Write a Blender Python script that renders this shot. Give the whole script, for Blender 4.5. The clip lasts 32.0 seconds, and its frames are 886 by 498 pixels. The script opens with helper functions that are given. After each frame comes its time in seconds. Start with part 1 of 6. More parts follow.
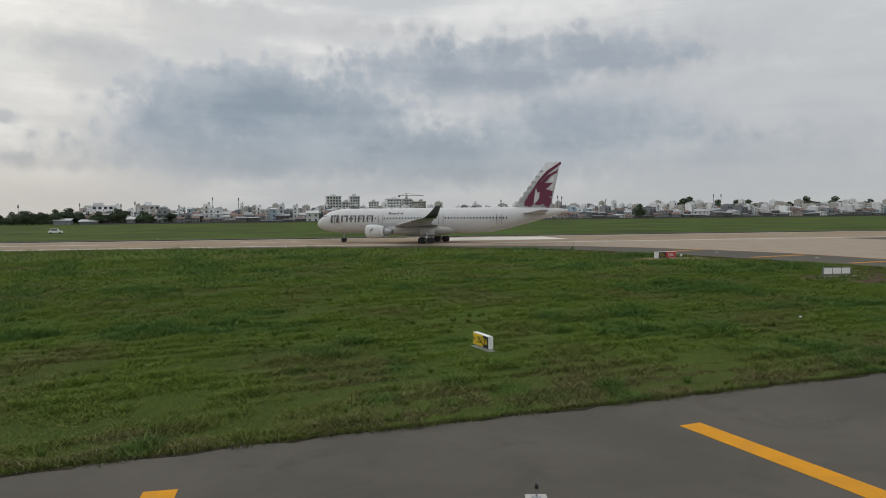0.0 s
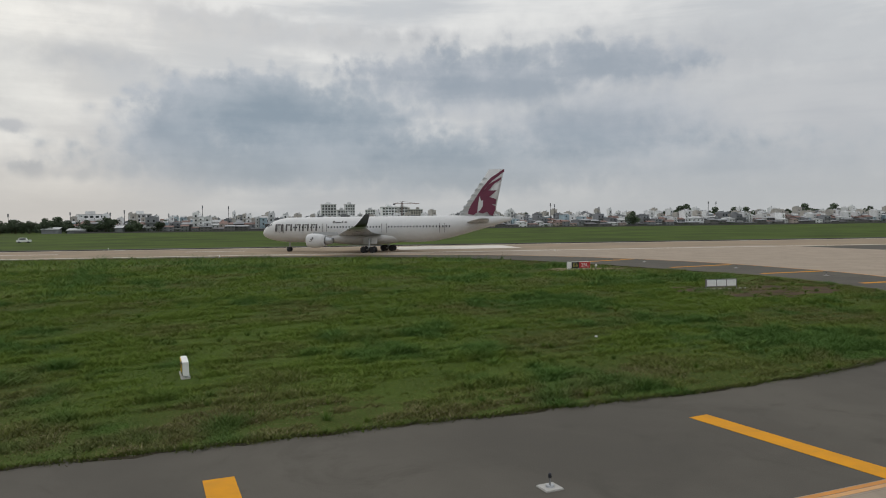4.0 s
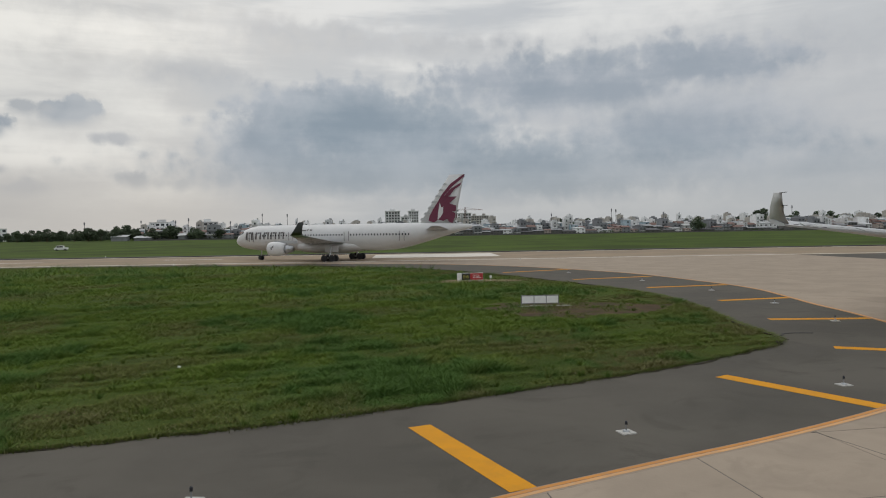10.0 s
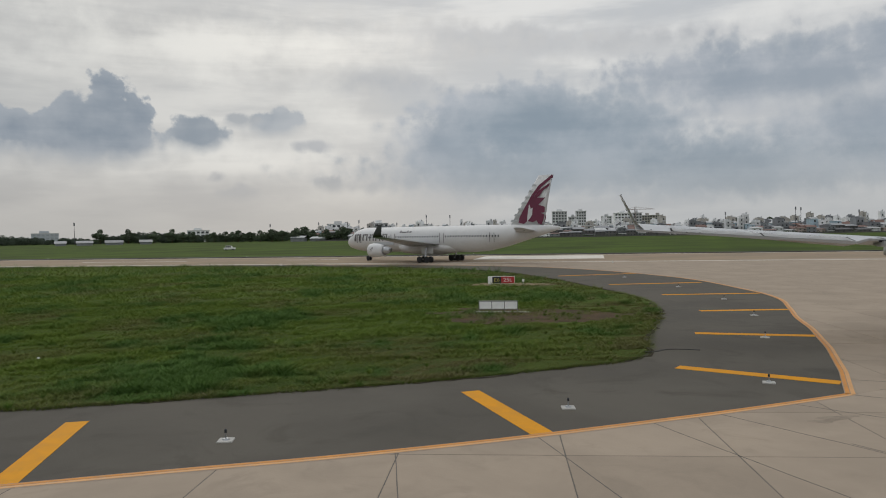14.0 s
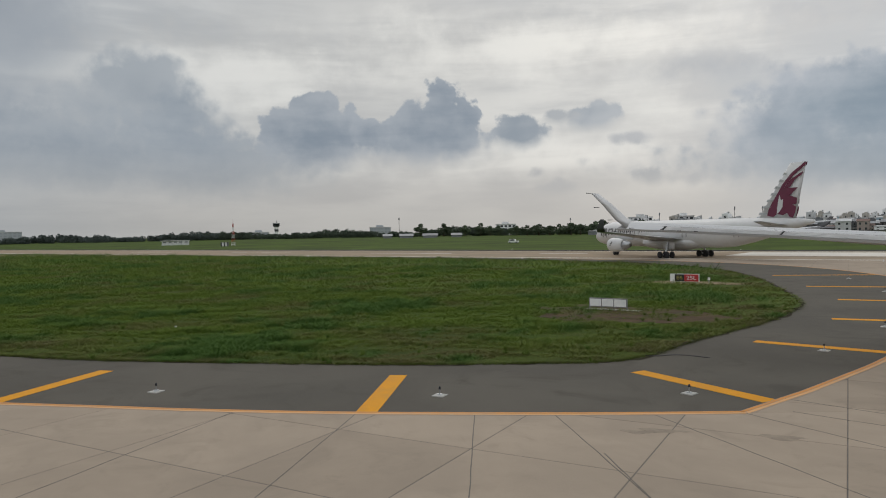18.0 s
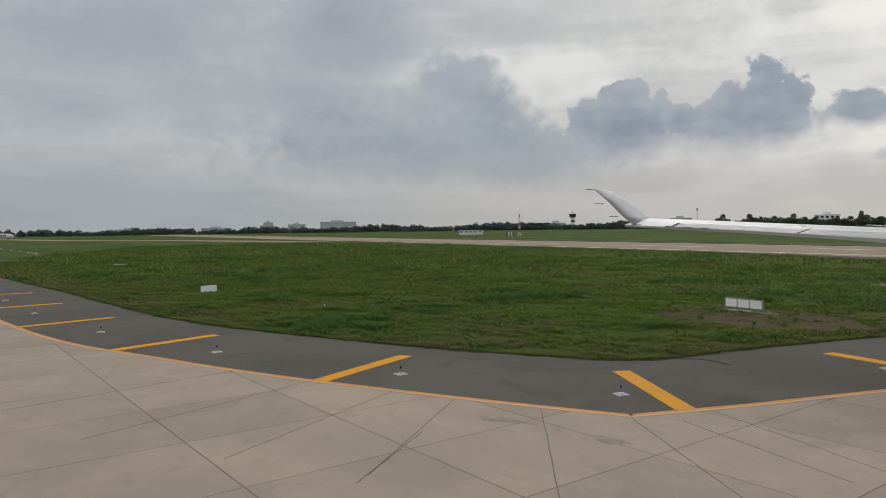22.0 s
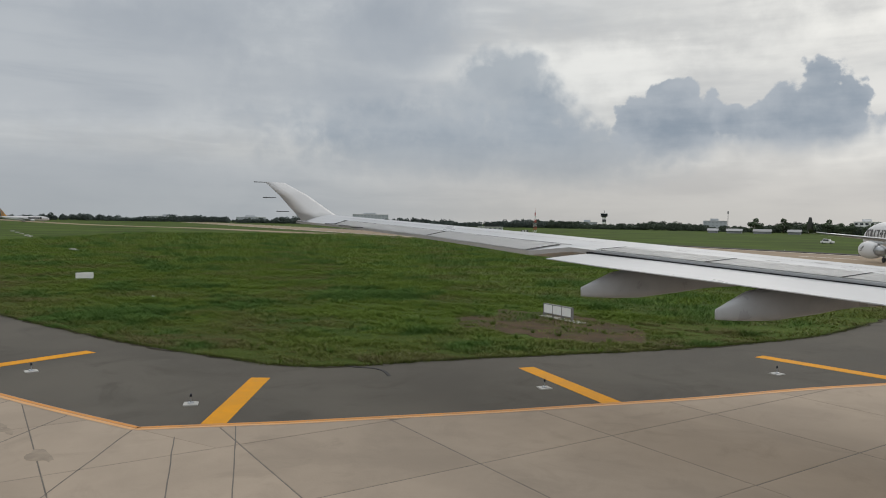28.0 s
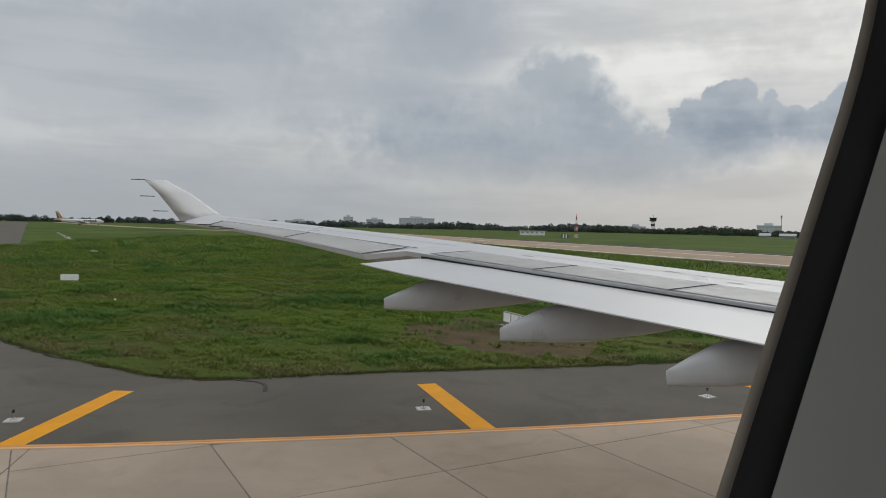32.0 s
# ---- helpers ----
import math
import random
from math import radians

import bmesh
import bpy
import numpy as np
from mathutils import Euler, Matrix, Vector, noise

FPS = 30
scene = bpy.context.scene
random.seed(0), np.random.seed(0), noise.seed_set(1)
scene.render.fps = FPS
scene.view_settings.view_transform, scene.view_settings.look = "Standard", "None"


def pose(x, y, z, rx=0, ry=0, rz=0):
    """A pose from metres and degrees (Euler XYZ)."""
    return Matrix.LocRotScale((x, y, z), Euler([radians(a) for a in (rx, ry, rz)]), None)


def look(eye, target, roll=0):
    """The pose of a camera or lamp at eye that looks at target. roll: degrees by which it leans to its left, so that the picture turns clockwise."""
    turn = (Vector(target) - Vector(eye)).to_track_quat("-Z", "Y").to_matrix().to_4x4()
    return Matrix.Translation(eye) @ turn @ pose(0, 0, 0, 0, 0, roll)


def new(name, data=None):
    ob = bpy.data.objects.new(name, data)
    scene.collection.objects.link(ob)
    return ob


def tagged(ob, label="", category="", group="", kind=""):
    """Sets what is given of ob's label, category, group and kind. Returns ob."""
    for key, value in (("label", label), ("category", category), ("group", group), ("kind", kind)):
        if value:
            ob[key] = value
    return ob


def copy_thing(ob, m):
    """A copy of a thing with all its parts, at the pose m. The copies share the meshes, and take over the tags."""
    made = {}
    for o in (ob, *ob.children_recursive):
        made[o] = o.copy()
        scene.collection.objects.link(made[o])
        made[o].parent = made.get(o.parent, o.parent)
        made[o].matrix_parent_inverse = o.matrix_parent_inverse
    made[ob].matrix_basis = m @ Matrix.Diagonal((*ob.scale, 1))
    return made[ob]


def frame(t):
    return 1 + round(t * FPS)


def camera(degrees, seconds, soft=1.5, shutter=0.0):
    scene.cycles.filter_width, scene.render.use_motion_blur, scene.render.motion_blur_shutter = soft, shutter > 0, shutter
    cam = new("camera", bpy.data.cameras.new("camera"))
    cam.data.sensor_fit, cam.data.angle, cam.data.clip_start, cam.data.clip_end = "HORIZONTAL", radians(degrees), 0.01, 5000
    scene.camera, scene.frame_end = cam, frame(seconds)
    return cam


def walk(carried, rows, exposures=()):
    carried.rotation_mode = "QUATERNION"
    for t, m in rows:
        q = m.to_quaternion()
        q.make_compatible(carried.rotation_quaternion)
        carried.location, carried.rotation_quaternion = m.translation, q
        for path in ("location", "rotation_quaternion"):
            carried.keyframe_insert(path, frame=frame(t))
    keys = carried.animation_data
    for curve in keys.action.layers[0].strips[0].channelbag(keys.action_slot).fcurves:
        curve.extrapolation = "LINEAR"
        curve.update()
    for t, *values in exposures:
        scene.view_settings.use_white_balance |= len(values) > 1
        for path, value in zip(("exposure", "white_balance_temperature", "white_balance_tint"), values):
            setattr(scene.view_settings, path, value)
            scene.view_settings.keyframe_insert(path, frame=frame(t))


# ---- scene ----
cam = camera(63.26, 32.0, 1.0)
# eye, target and lean along the taxi route
PATH = [
    (0, look((1.109, 0.105, 5.70), (0.475, 10.073, 5.209), -0.50)),
    (0.5, look((2.434, 0.461, 5.70), (1.786, 10.429, 5.229), -0.42)),
    (1, look((3.777, 0.826, 5.70), (3.128, 10.795, 5.262), -0.42)),
    (1.5, look((5.156, 1.228, 5.70), (4.512, 11.198, 5.256), -0.30)),
    (2, look((6.584, 1.687, 5.69), (5.927, 11.657, 5.275), -0.16)),
    (2.5, look((8.044, 2.230, 5.70), (7.386, 12.199, 5.283), -0.12)),
    (3, look((9.550, 2.781, 5.70), (8.889, 12.751, 5.317), -0.25)),
    (3.5, look((11.106, 3.371, 5.72), (10.439, 13.341, 5.337), -0.47)),
    (5.5, look((17.681, 5.855, 5.69), (16.691, 15.799, 5.331), -0.71)),
    (6, look((19.370, 6.454, 5.68), (18.302, 16.391, 5.348), -0.64)),
    (6.5, look((21.103, 7.094, 5.69), (19.972, 17.024, 5.345), -0.67)),
    (7, look((22.885, 7.744, 5.70), (21.724, 17.671, 5.357), -0.63)),
    (7.5, look((24.697, 8.410, 5.71), (23.486, 18.331, 5.374), -0.71)),
    (8, look((26.521, 9.093, 5.71), (25.139, 18.993, 5.409), -0.75)),
    (8.5, look((28.369, 9.789, 5.71), (26.886, 19.674, 5.398), -0.81)),
    (9, look((30.266, 10.447, 5.71), (28.710, 20.321, 5.400), -0.72)),
    (9.5, look((32.157, 11.101, 5.71), (30.457, 20.951, 5.413), -0.79)),
    (10, look((34.099, 11.744, 5.70), (32.234, 21.565, 5.418), -0.86)),
    (10.5, look((36.056, 12.404, 5.69), (34.062, 22.199, 5.427), -0.94)),
    (11, look((38.030, 13.044, 5.70), (35.910, 22.813, 5.440), -0.91)),
    (11.5, look((39.985, 13.664, 5.70), (37.629, 23.380, 5.462), -0.95)),
    (12, look((41.933, 14.286, 5.70), (39.273, 23.923, 5.454), -0.76)),
    (12.5, look((43.850, 14.864, 5.70), (40.721, 24.359, 5.457), -0.73)),
    (13, look((45.705, 15.367, 5.70), (42.144, 24.709, 5.493), -0.98)),
    (13.5, look((47.552, 15.947, 5.71), (43.633, 25.145, 5.493), -1.06)),
    (15.5, look((54.551, 18.786, 5.72), (49.172, 27.213, 5.478), -0.84)),
    (16, look((56.213, 19.587, 5.71), (50.323, 27.665, 5.482), -0.89)),
    (16.5, look((57.834, 20.408, 5.70), (51.473, 28.120, 5.444), -0.95)),
    (17, look((59.364, 21.301, 5.69), (52.528, 28.596, 5.462), -1.02)),
    (17.5, look((60.861, 22.269, 5.70), (53.587, 29.129, 5.484), -1.10)),
    (18, look((62.274, 23.268, 5.70), (54.625, 29.704, 5.447), -1.11)),
    (18.5, look((63.587, 24.370, 5.69), (55.649, 30.447, 5.428), -1.03)),
    (19, look((64.778, 25.542, 5.69), (56.530, 31.189, 5.409), -1.09)),
    (19.5, look((65.894, 26.716, 5.68), (57.344, 31.894, 5.386), -0.87)),
    (20, look((66.906, 27.912, 5.68), (58.080, 32.605, 5.412), -1.05)),
    (20.5, look((67.900, 29.147, 5.69), (58.845, 33.382, 5.403), -0.92)),
    (21, look((68.792, 30.428, 5.69), (59.537, 34.204, 5.408), -0.86)),
    (21.5, look((69.613, 31.734, 5.69), (60.155, 34.971, 5.429), -0.99)),
    (22, look((70.301, 33.047, 5.70), (60.695, 35.806, 5.387), -0.84)),
    (22.5, look((70.900, 34.392, 5.70), (61.143, 36.559, 5.372), -0.87)),
    (23, look((71.411, 35.728, 5.70), (61.544, 37.326, 5.390), -0.90)),
    (23.5, look((71.812, 37.071, 5.71), (61.878, 38.160, 5.353), -0.91)),
    (24, look((72.121, 38.411, 5.71), (62.146, 39.035, 5.364), -0.94)),
    (24.5, look((72.347, 39.737, 5.70), (62.360, 40.127, 5.362), -0.83)),
    (25, look((72.491, 41.026, 5.69), (62.502, 41.348, 5.333), -0.56)),
    (25.5, look((72.555, 42.268, 5.69), (62.590, 43.000, 5.288), -0.28)),
    (26, look((72.551, 43.481, 5.69), (62.599, 44.375, 5.294), -0.06)),
    (26.5, look((72.493, 44.668, 5.69), (62.618, 46.191, 5.291), 0.43)),
    (28.5, look((71.840, 48.977, 5.72), (62.097, 51.197, 5.342), 0.89)),
    (29, look((71.634, 50.003, 5.71), (61.888, 52.216, 5.347), 0.90)),
    (29.5, look((71.445, 50.906, 5.71), (61.702, 53.129, 5.352), 1.04)),
    (30, look((71.256, 51.694, 5.71), (61.514, 53.917, 5.328), 1.19)),
    (30.5, look((71.045, 52.395, 5.71), (61.306, 54.636, 5.358), 1.23)),
    (31, look((70.866, 53.020, 5.71), (61.103, 55.154, 5.360), 1.23)),
    (31.5, look((70.729, 53.566, 5.71), (60.898, 55.364, 5.355), 1.19)),
    (32, look((70.579, 54.048, 5.71), (60.702, 55.578, 5.374), 1.06)),
]
walk(cam, PATH, [(0, 0.0), (6, 0.0), (13, -0.09), (19, -0.05), (26, 0.13), (32, 0.15)])

# ---- sky and light ----
world = bpy.data.worlds.new("overcast_sky")
scene.world = world
world.use_nodes = True
wt = world.node_tree
wt.nodes.clear()


class Net:
    """Short-hand for node trees."""

    def __init__(self, tree):
        self.tree = tree

    def add(self, kind, ins=None, operation=None, data_type=None, interpolation_type=None, feature=None, attribute_name=None):
        n = self.tree.nodes.new(kind)
        if operation:
            n.operation = operation
        if data_type:
            n.data_type = data_type
        if interpolation_type:
            n.interpolation_type = interpolation_type
        if feature:
            n.feature = feature
        if attribute_name:
            n.attribute_name = attribute_name
        for k, v in (ins or {}).items():
            self.feed(n.inputs[k], v)
        return n

    def feed(self, socket, v):
        if isinstance(v, bpy.types.NodeSocket):
            self.tree.links.new(v, socket)
        elif isinstance(v, tuple) and len(v) == 3 and socket.type == "RGBA":
            socket.default_value = (*v, 1)
        else:
            socket.default_value = v

    def math(self, op, a, b=0.0, clamp=False):
        n = self.add("ShaderNodeMath", {0: a, 1: b}, operation=op)
        n.use_clamp = clamp
        return n.outputs[0]

    def vec(self, op, a, b=(0, 0, 0)):
        return self.add("ShaderNodeVectorMath", {0: a, 1: b}, operation=op).outputs[0]

    def noise(self, at, scale, detail=5.0, rough=0.55, warp=0.0):
        return self.add("ShaderNodeTexNoise", {"Vector": at, "Scale": scale, "Detail": detail, "Roughness": rough, "Distortion": warp}).outputs[0]

    def ramp(self, x, *stops):
        n = self.add("ShaderNodeValToRGB", {0: x})
        e = n.color_ramp.elements
        while len(e) < len(stops):
            e.new(0.5)
        for el, (p, c) in zip(e, stops):
            el.position = p
            el.color = (*c, 1) if isinstance(c, tuple) else (c, c, c, 1)
        return n.outputs[0]

    def mix(self, f, a, b):
        n = self.add("ShaderNodeMix", {0: f, 6: a, 7: b}, data_type="RGBA")
        return n.outputs[2]

    def span(self, x, lo, hi, to_lo=0.0, to_hi=1.0):
        return self.add("ShaderNodeMapRange", {0: x, 1: lo, 2: hi, 3: to_lo, 4: to_hi}, interpolation_type="SMOOTHSTEP").outputs[0]


# clouds, far ones first: lobes (yaw, height, half width, half height in degrees), raggedness, softness above, softness below (degrees), core, rim, strength
CLOUDS = [
    # high grey sheets
    ([(19.0, 14.6, 8.1, 0.99), (11.7, 14.0, 5.4, 0.45)], 1.0, 1.0, 1.4, (0.44, 0.46, 0.5), (0.6, 0.61, 0.62), 0.7),
    ([(-12.3, 11.5, 18.9, 3.15), (-23.8, 7.1, 13.5, 4.95)], 2.0, 2.6, 2.6, (0.46, 0.48, 0.51), (0.56, 0.575, 0.59), 0.75),
    ([(-22.1, 2.1, 18.9, 2.03)], 1.6, 2.0, 2.0, (0.42, 0.45, 0.485), (0.5, 0.52, 0.545), 0.7),
    ([(30.6, 11.6, 4.95, 1.08), (24.2, 10.9, 2.7, 0.45)], 1.0, 0.5, 0.9, (0.38, 0.41, 0.46), (0.56, 0.575, 0.59), 0.9),
    ([(22.1, 14.7, 4.95, 0.63), (18.2, 15.0, 2.25, 0.99)], 0.9, 0.6, 0.9, (0.44, 0.46, 0.49), (0.6, 0.61, 0.62), 0.8),
    ([(10.7, 13.8, 3.15, 0.45)], 0.8, 0.5, 0.8, (0.48, 0.5, 0.52), (0.6, 0.61, 0.62), 0.75),
    ([(30.7, 11.8, 3.83, 1.17)], 0.9, 0.5, 0.9, (0.37, 0.4, 0.45), (0.54, 0.56, 0.58), 0.85),
    ([(19.8, 14.1, 6.75, 0.72), (24.5, 15.2, 2.7, 0.63)], 1.1, 0.7, 1.0, (0.42, 0.44, 0.48), (0.58, 0.59, 0.6), 0.75),
    ([(81.2, 14.7, 5.4, 4.05), (84.5, 9.7, 8.1, 2.7)], 1.6, 2.0, 2.2, (0.42, 0.455, 0.5), (0.53, 0.55, 0.575), 0.7),
    ([(96.4, 14.6, 7.65, 2.7), (81.6, 15.7, 2.7, 2.25)], 1.6, 1.8, 2.0, (0.42, 0.45, 0.49), (0.52, 0.54, 0.565), 0.65),
    ([(104.3, 11.2, 14.85, 5.4), (107.6, 2.5, 18.0, 2.7)], 2.0, 2.6, 2.4, (0.45, 0.475, 0.51), (0.52, 0.54, 0.56), 0.6),
    # thin bright cover before the sun
    ([(43.9, 14.1, 18.9, 2.7), (40.1, 5.4, 14.85, 1.8)], 1.6, 2.6, 2.2, (1.02, 0.985, 0.915), (0.66, 0.645, 0.62), 0.8),
    ([(64.6, 11.4, 9.0, 3.15), (60.1, 5.5, 9.0, 1.35)], 1.4, 2.0, 1.6, (1.02, 0.985, 0.92), (0.68, 0.665, 0.64), 0.75),
    ([(84.4, 5.3, 14.85, 0.72)], 1.0, 1.2, 1.0, (0.8, 0.765, 0.7), (0.6, 0.585, 0.56), 0.6),
    ([(34.0, 8.9, 4.95, 3.15), (31.9, 3.0, 6.75, 1.35)], 1.4, 2.0, 1.6, (0.88, 0.86, 0.81), (0.68, 0.665, 0.64), 0.75),
    # the broad dark mass over the town
    ([(19.5, 8.5, 8.55, 2.79), (24.4, 6.4, 4.05, 3.15), (13.6, 6.9, 7.65, 2.7)], 1.9, 0.8, 2.0, (0.29, 0.345, 0.405), (0.47, 0.505, 0.55), 0.93),
    ([(15.3, 4.5, 13.5, 1.89), (3.0, 3.8, 9.9, 1.44)], 1.5, 1.4, 0.9, (0.25, 0.31, 0.37), (0.37, 0.42, 0.475), 0.92),
    ([(-5.9, 5.7, 9.9, 1.89), (-16.0, 3.9, 9.0, 1.44)], 1.6, 1.8, 1.4, (0.33, 0.38, 0.435), (0.45, 0.485, 0.525), 0.8),
    ([(4.5, 11.0, 4.95, 1.17), (-1.2, 12.4, 4.95, 0.99), (-5.5, 13.0, 3.15, 0.72)], 1.2, 0.6, 1.0, (0.32, 0.37, 0.42), (0.5, 0.53, 0.56), 0.88),
    ([(0.6, 10.7, 10.35, 2.16), (-6.8, 11.8, 7.2, 1.8), (-7.9, 7.1, 7.2, 2.7)], 1.9, 0.8, 2.0, (0.31, 0.36, 0.42), (0.47, 0.5, 0.545), 0.88),
    ([(4.7, 5.1, 14.85, 1.53), (15.5, 7.9, 8.1, 2.7)], 1.6, 1.4, 1.2, (0.26, 0.32, 0.38), (0.38, 0.43, 0.48), 0.88),
    # drifting scraps under it
    ([(33.7, 3.9, 0.9, 0.54), (30.6, 3.7, 0.63, 0.41)], 0.6, 0.25, 0.4, (0.36, 0.39, 0.43), (0.5, 0.52, 0.54), 0.9),
    ([(40.8, 3.2, 1.26, 0.45), (42.3, 4.4, 0.36, 0.32), (35.1, 6.9, 1.08, 0.36)], 0.6, 0.3, 0.5, (0.42, 0.44, 0.47), (0.52, 0.53, 0.55), 0.75),
    # soft banks to the west
    ([(67.6, 5.6, 6.75, 2.16), (70.4, 8.6, 2.48, 1.62)], 1.5, 0.9, 1.6, (0.37, 0.415, 0.465), (0.47, 0.5, 0.53), 0.88),
    ([(77.8, 5.5, 10.35, 2.07), (68.3, 4.2, 4.95, 1.08)], 1.5, 1.3, 1.4, (0.37, 0.415, 0.465), (0.49, 0.52, 0.55), 0.78),
    ([(76.4, 6.5, 9.0, 2.07), (68.9, 6.9, 2.7, 1.35), (83.5, 7.7, 5.4, 1.35)], 1.6, 1.0, 1.5, (0.38, 0.425, 0.475), (0.5, 0.53, 0.56), 0.72),
    ([(72.4, 10.7, 3.51, 2.52), (70.7, 8.8, 2.7, 1.17), (75.2, 9.2, 2.7, 1.35)], 1.2, 0.7, 2.0, (0.35, 0.4, 0.455), (0.5, 0.535, 0.57), 0.72),
    # heaped clouds with bright rims
    ([(60.1, 7.2, 4.14, 2.07), (59.2, 9.6, 2.07, 1.17), (62.3, 8.0, 1.8, 1.62), (57.4, 8.4, 0.9, 1.26)], 1.15, 0.16, 1.0, (0.3, 0.35, 0.41), (0.5, 0.53, 0.565), 0.97),
    ([(51.2, 7.3, 4.5, 1.8), (49.6, 10.6, 1.44, 0.99), (49.9, 9.2, 2.16, 1.35), (52.0, 8.9, 1.8, 1.26), (48.0, 8.5, 1.17, 1.53), (55.3, 7.7, 1.8, 1.26)], 1.1, 0.16, 1.0, (0.295, 0.345, 0.405), (0.5, 0.53, 0.565), 0.97),
    ([(44.1, 7.5, 1.89, 0.9), (43.9, 8.4, 1.08, 0.45)], 1.0, 0.18, 0.7, (0.335, 0.38, 0.43), (0.52, 0.545, 0.57), 0.96),
    ([(38.1, 8.6, 1.62, 0.81), (37.5, 9.2, 0.99, 0.41), (36.2, 8.9, 0.63, 0.23)], 1.0, 0.18, 0.7, (0.335, 0.38, 0.43), (0.52, 0.545, 0.57), 0.95),
    ([(40.5, 8.7, 0.9, 0.36)], 0.7, 0.2, 0.4, (0.42, 0.45, 0.48), (0.54, 0.55, 0.56), 0.85),
]

SUN_YAW, SUN_UP = 55.0, 38.0
w = Net(wt)
tex = w.add("ShaderNodeTexCoord").outputs["Generated"]
xyz = w.add("ShaderNodeSeparateXYZ", {0: tex}).outputs
up = xyz[2]
# lobed relief of the clouds at three sizes
flat = w.vec("MULTIPLY", tex, (1, 1, 2.2))
broad = w.noise(w.vec("ADD", flat, (3.1, 1.7, 0)), 2.1, 5, 0.5, 0.3)
wisp = w.noise(w.vec("MULTIPLY", tex, (1, 1, 3.6)), 5.0, 4, 0.46, 0.4)
lump = w.noise(w.vec("MULTIPLY", tex, (1, 1, 1.25)), 10.0, 7, 0.56, 0.2)
streak = w.noise(w.vec("MULTIPLY", tex, (1, 1, 8.0)), 6.0, 6, 0.55, 0.3)
puff = w.add("ShaderNodeTexVoronoi", {"Vector": w.vec("ADD", tex, w.vec("MULTIPLY", w.add("ShaderNodeTexNoise", {"Vector": tex, "Scale": 30.0, "Detail": 4.0}).outputs["Color"], (0.035, 0.035, 0.035))), "Scale": 44.0, "Smoothness": 0.3}, feature="SMOOTH_F1").outputs["Distance"]
crumb = w.noise(tex, 46.0, 6, 0.62, 0.0)
relief = w.math("ADD", w.math("MULTIPLY", w.math("SUBTRACT", lump, 0.44), 1.5), w.math("MULTIPLY", w.math("SUBTRACT", 0.5, puff), 0.9))
relief = w.math("ADD", relief, w.math("MULTIPLY", w.math("SUBTRACT", crumb, 0.5), 1.1))
# folds inside the clouds
inner = w.math("MULTIPLY", w.math("SUBTRACT", wisp, 0.5), 2.4)
inner = w.math("ADD", inner, w.math("MULTIPLY", w.math("SUBTRACT", lump, 0.47), 2.2))
inner = w.math("ADD", inner, w.math("MULTIPLY", w.math("SUBTRACT", puff, 0.5), 0.7))
inner = w.math("ADD", inner, w.math("MULTIPLY", w.math("SUBTRACT", streak, 0.5), 1.4))
yaw_at = w.math("MULTIPLY", w.math("ARCTAN2", w.math("MULTIPLY", xyz[0], -1.0), xyz[1]), 180 / math.pi)
up_at = w.math("MULTIPLY", w.math("ARCSINE", up), 180 / math.pi)


def lobe(yaw, height, wide, tall):
    """Degrees inside the rim of one lobe (negative outside)."""
    a = w.math("DIVIDE", w.math("SUBTRACT", yaw_at, yaw), wide)
    b = w.math("DIVIDE", w.math("SUBTRACT", up_at, height), tall)
    r = w.math("SQRT", w.math("ADD", w.math("MULTIPLY", a, a), w.math("MULTIPLY", b, b)))
    return w.math("MULTIPLY", w.math("SUBTRACT", 1.0, r), min(wide, tall))


air = w.add("ShaderNodeTexSky")
air.sky_type = "NISHITA"
air.sun_disc = False
air.sun_elevation, air.sun_rotation = radians(SUN_UP), radians(-SUN_YAW)
air.air_density, air.dust_density = 2.0, 4.0
sky = air.outputs[0]
blue = w.vec("SCALE", sky)
blue.node.inputs["Scale"].default_value = 0.10
veil = w.mix(w.span(w.math("ADD", w.math("MULTIPLY", wisp, 0.6), w.math("MULTIPLY", streak, 0.4)), 0.38, 0.62), (0.55, 0.57, 0.60), (0.78, 0.78, 0.775))
veil = w.mix(w.math("MULTIPLY", w.span(broad, 0.42, 0.62), 0.42), veil, (0.46, 0.49, 0.535))
col = w.mix(0.92, blue, veil)
for lobes, ragged, above, below, core, rim, much in CLOUDS:
    d = lobe(*lobes[0])
    for more in lobes[1:]:
        d = w.add("ShaderNodeMath", {0: d, 1: lobe(*more), 2: 0.5}, operation="SMOOTH_MAX").outputs[0]
    # heaped tops are crisp, bases melt away
    low = w.span(up_at, lobes[0][1] - lobes[0][3], lobes[0][1] + 0.4 * lobes[0][3], 1.0, 0.0)
    soft = w.math("ADD", above, w.math("MULTIPLY", low, below - above))
    d = w.math("ADD", d, w.math("MULTIPLY", w.math("MULTIPLY", relief, ragged), w.math("SUBTRACT", 1.0, w.math("MULTIPLY", low, 0.55))))
    mask = w.span(w.math("DIVIDE", d, soft), -1.0, 1.0)
    depth = w.math("ADD", w.math("MULTIPLY", d, 0.42), inner)
    tone = w.mix(w.span(depth, -0.55, 1.35), rim, core)
    col = w.mix(w.math("MULTIPLY", mask, much), col, tone)
# haze towards the horizon, brighter zenith
glow = w.math("MULTIPLY", w.span(yaw_at, 16.0, 34.0), w.span(yaw_at, 92.0, 66.0))
col = w.mix(w.span(up, 0.0, 0.13, 0.72, 0.0), col, w.mix(glow, (0.44, 0.455, 0.46), (0.62, 0.575, 0.515)))
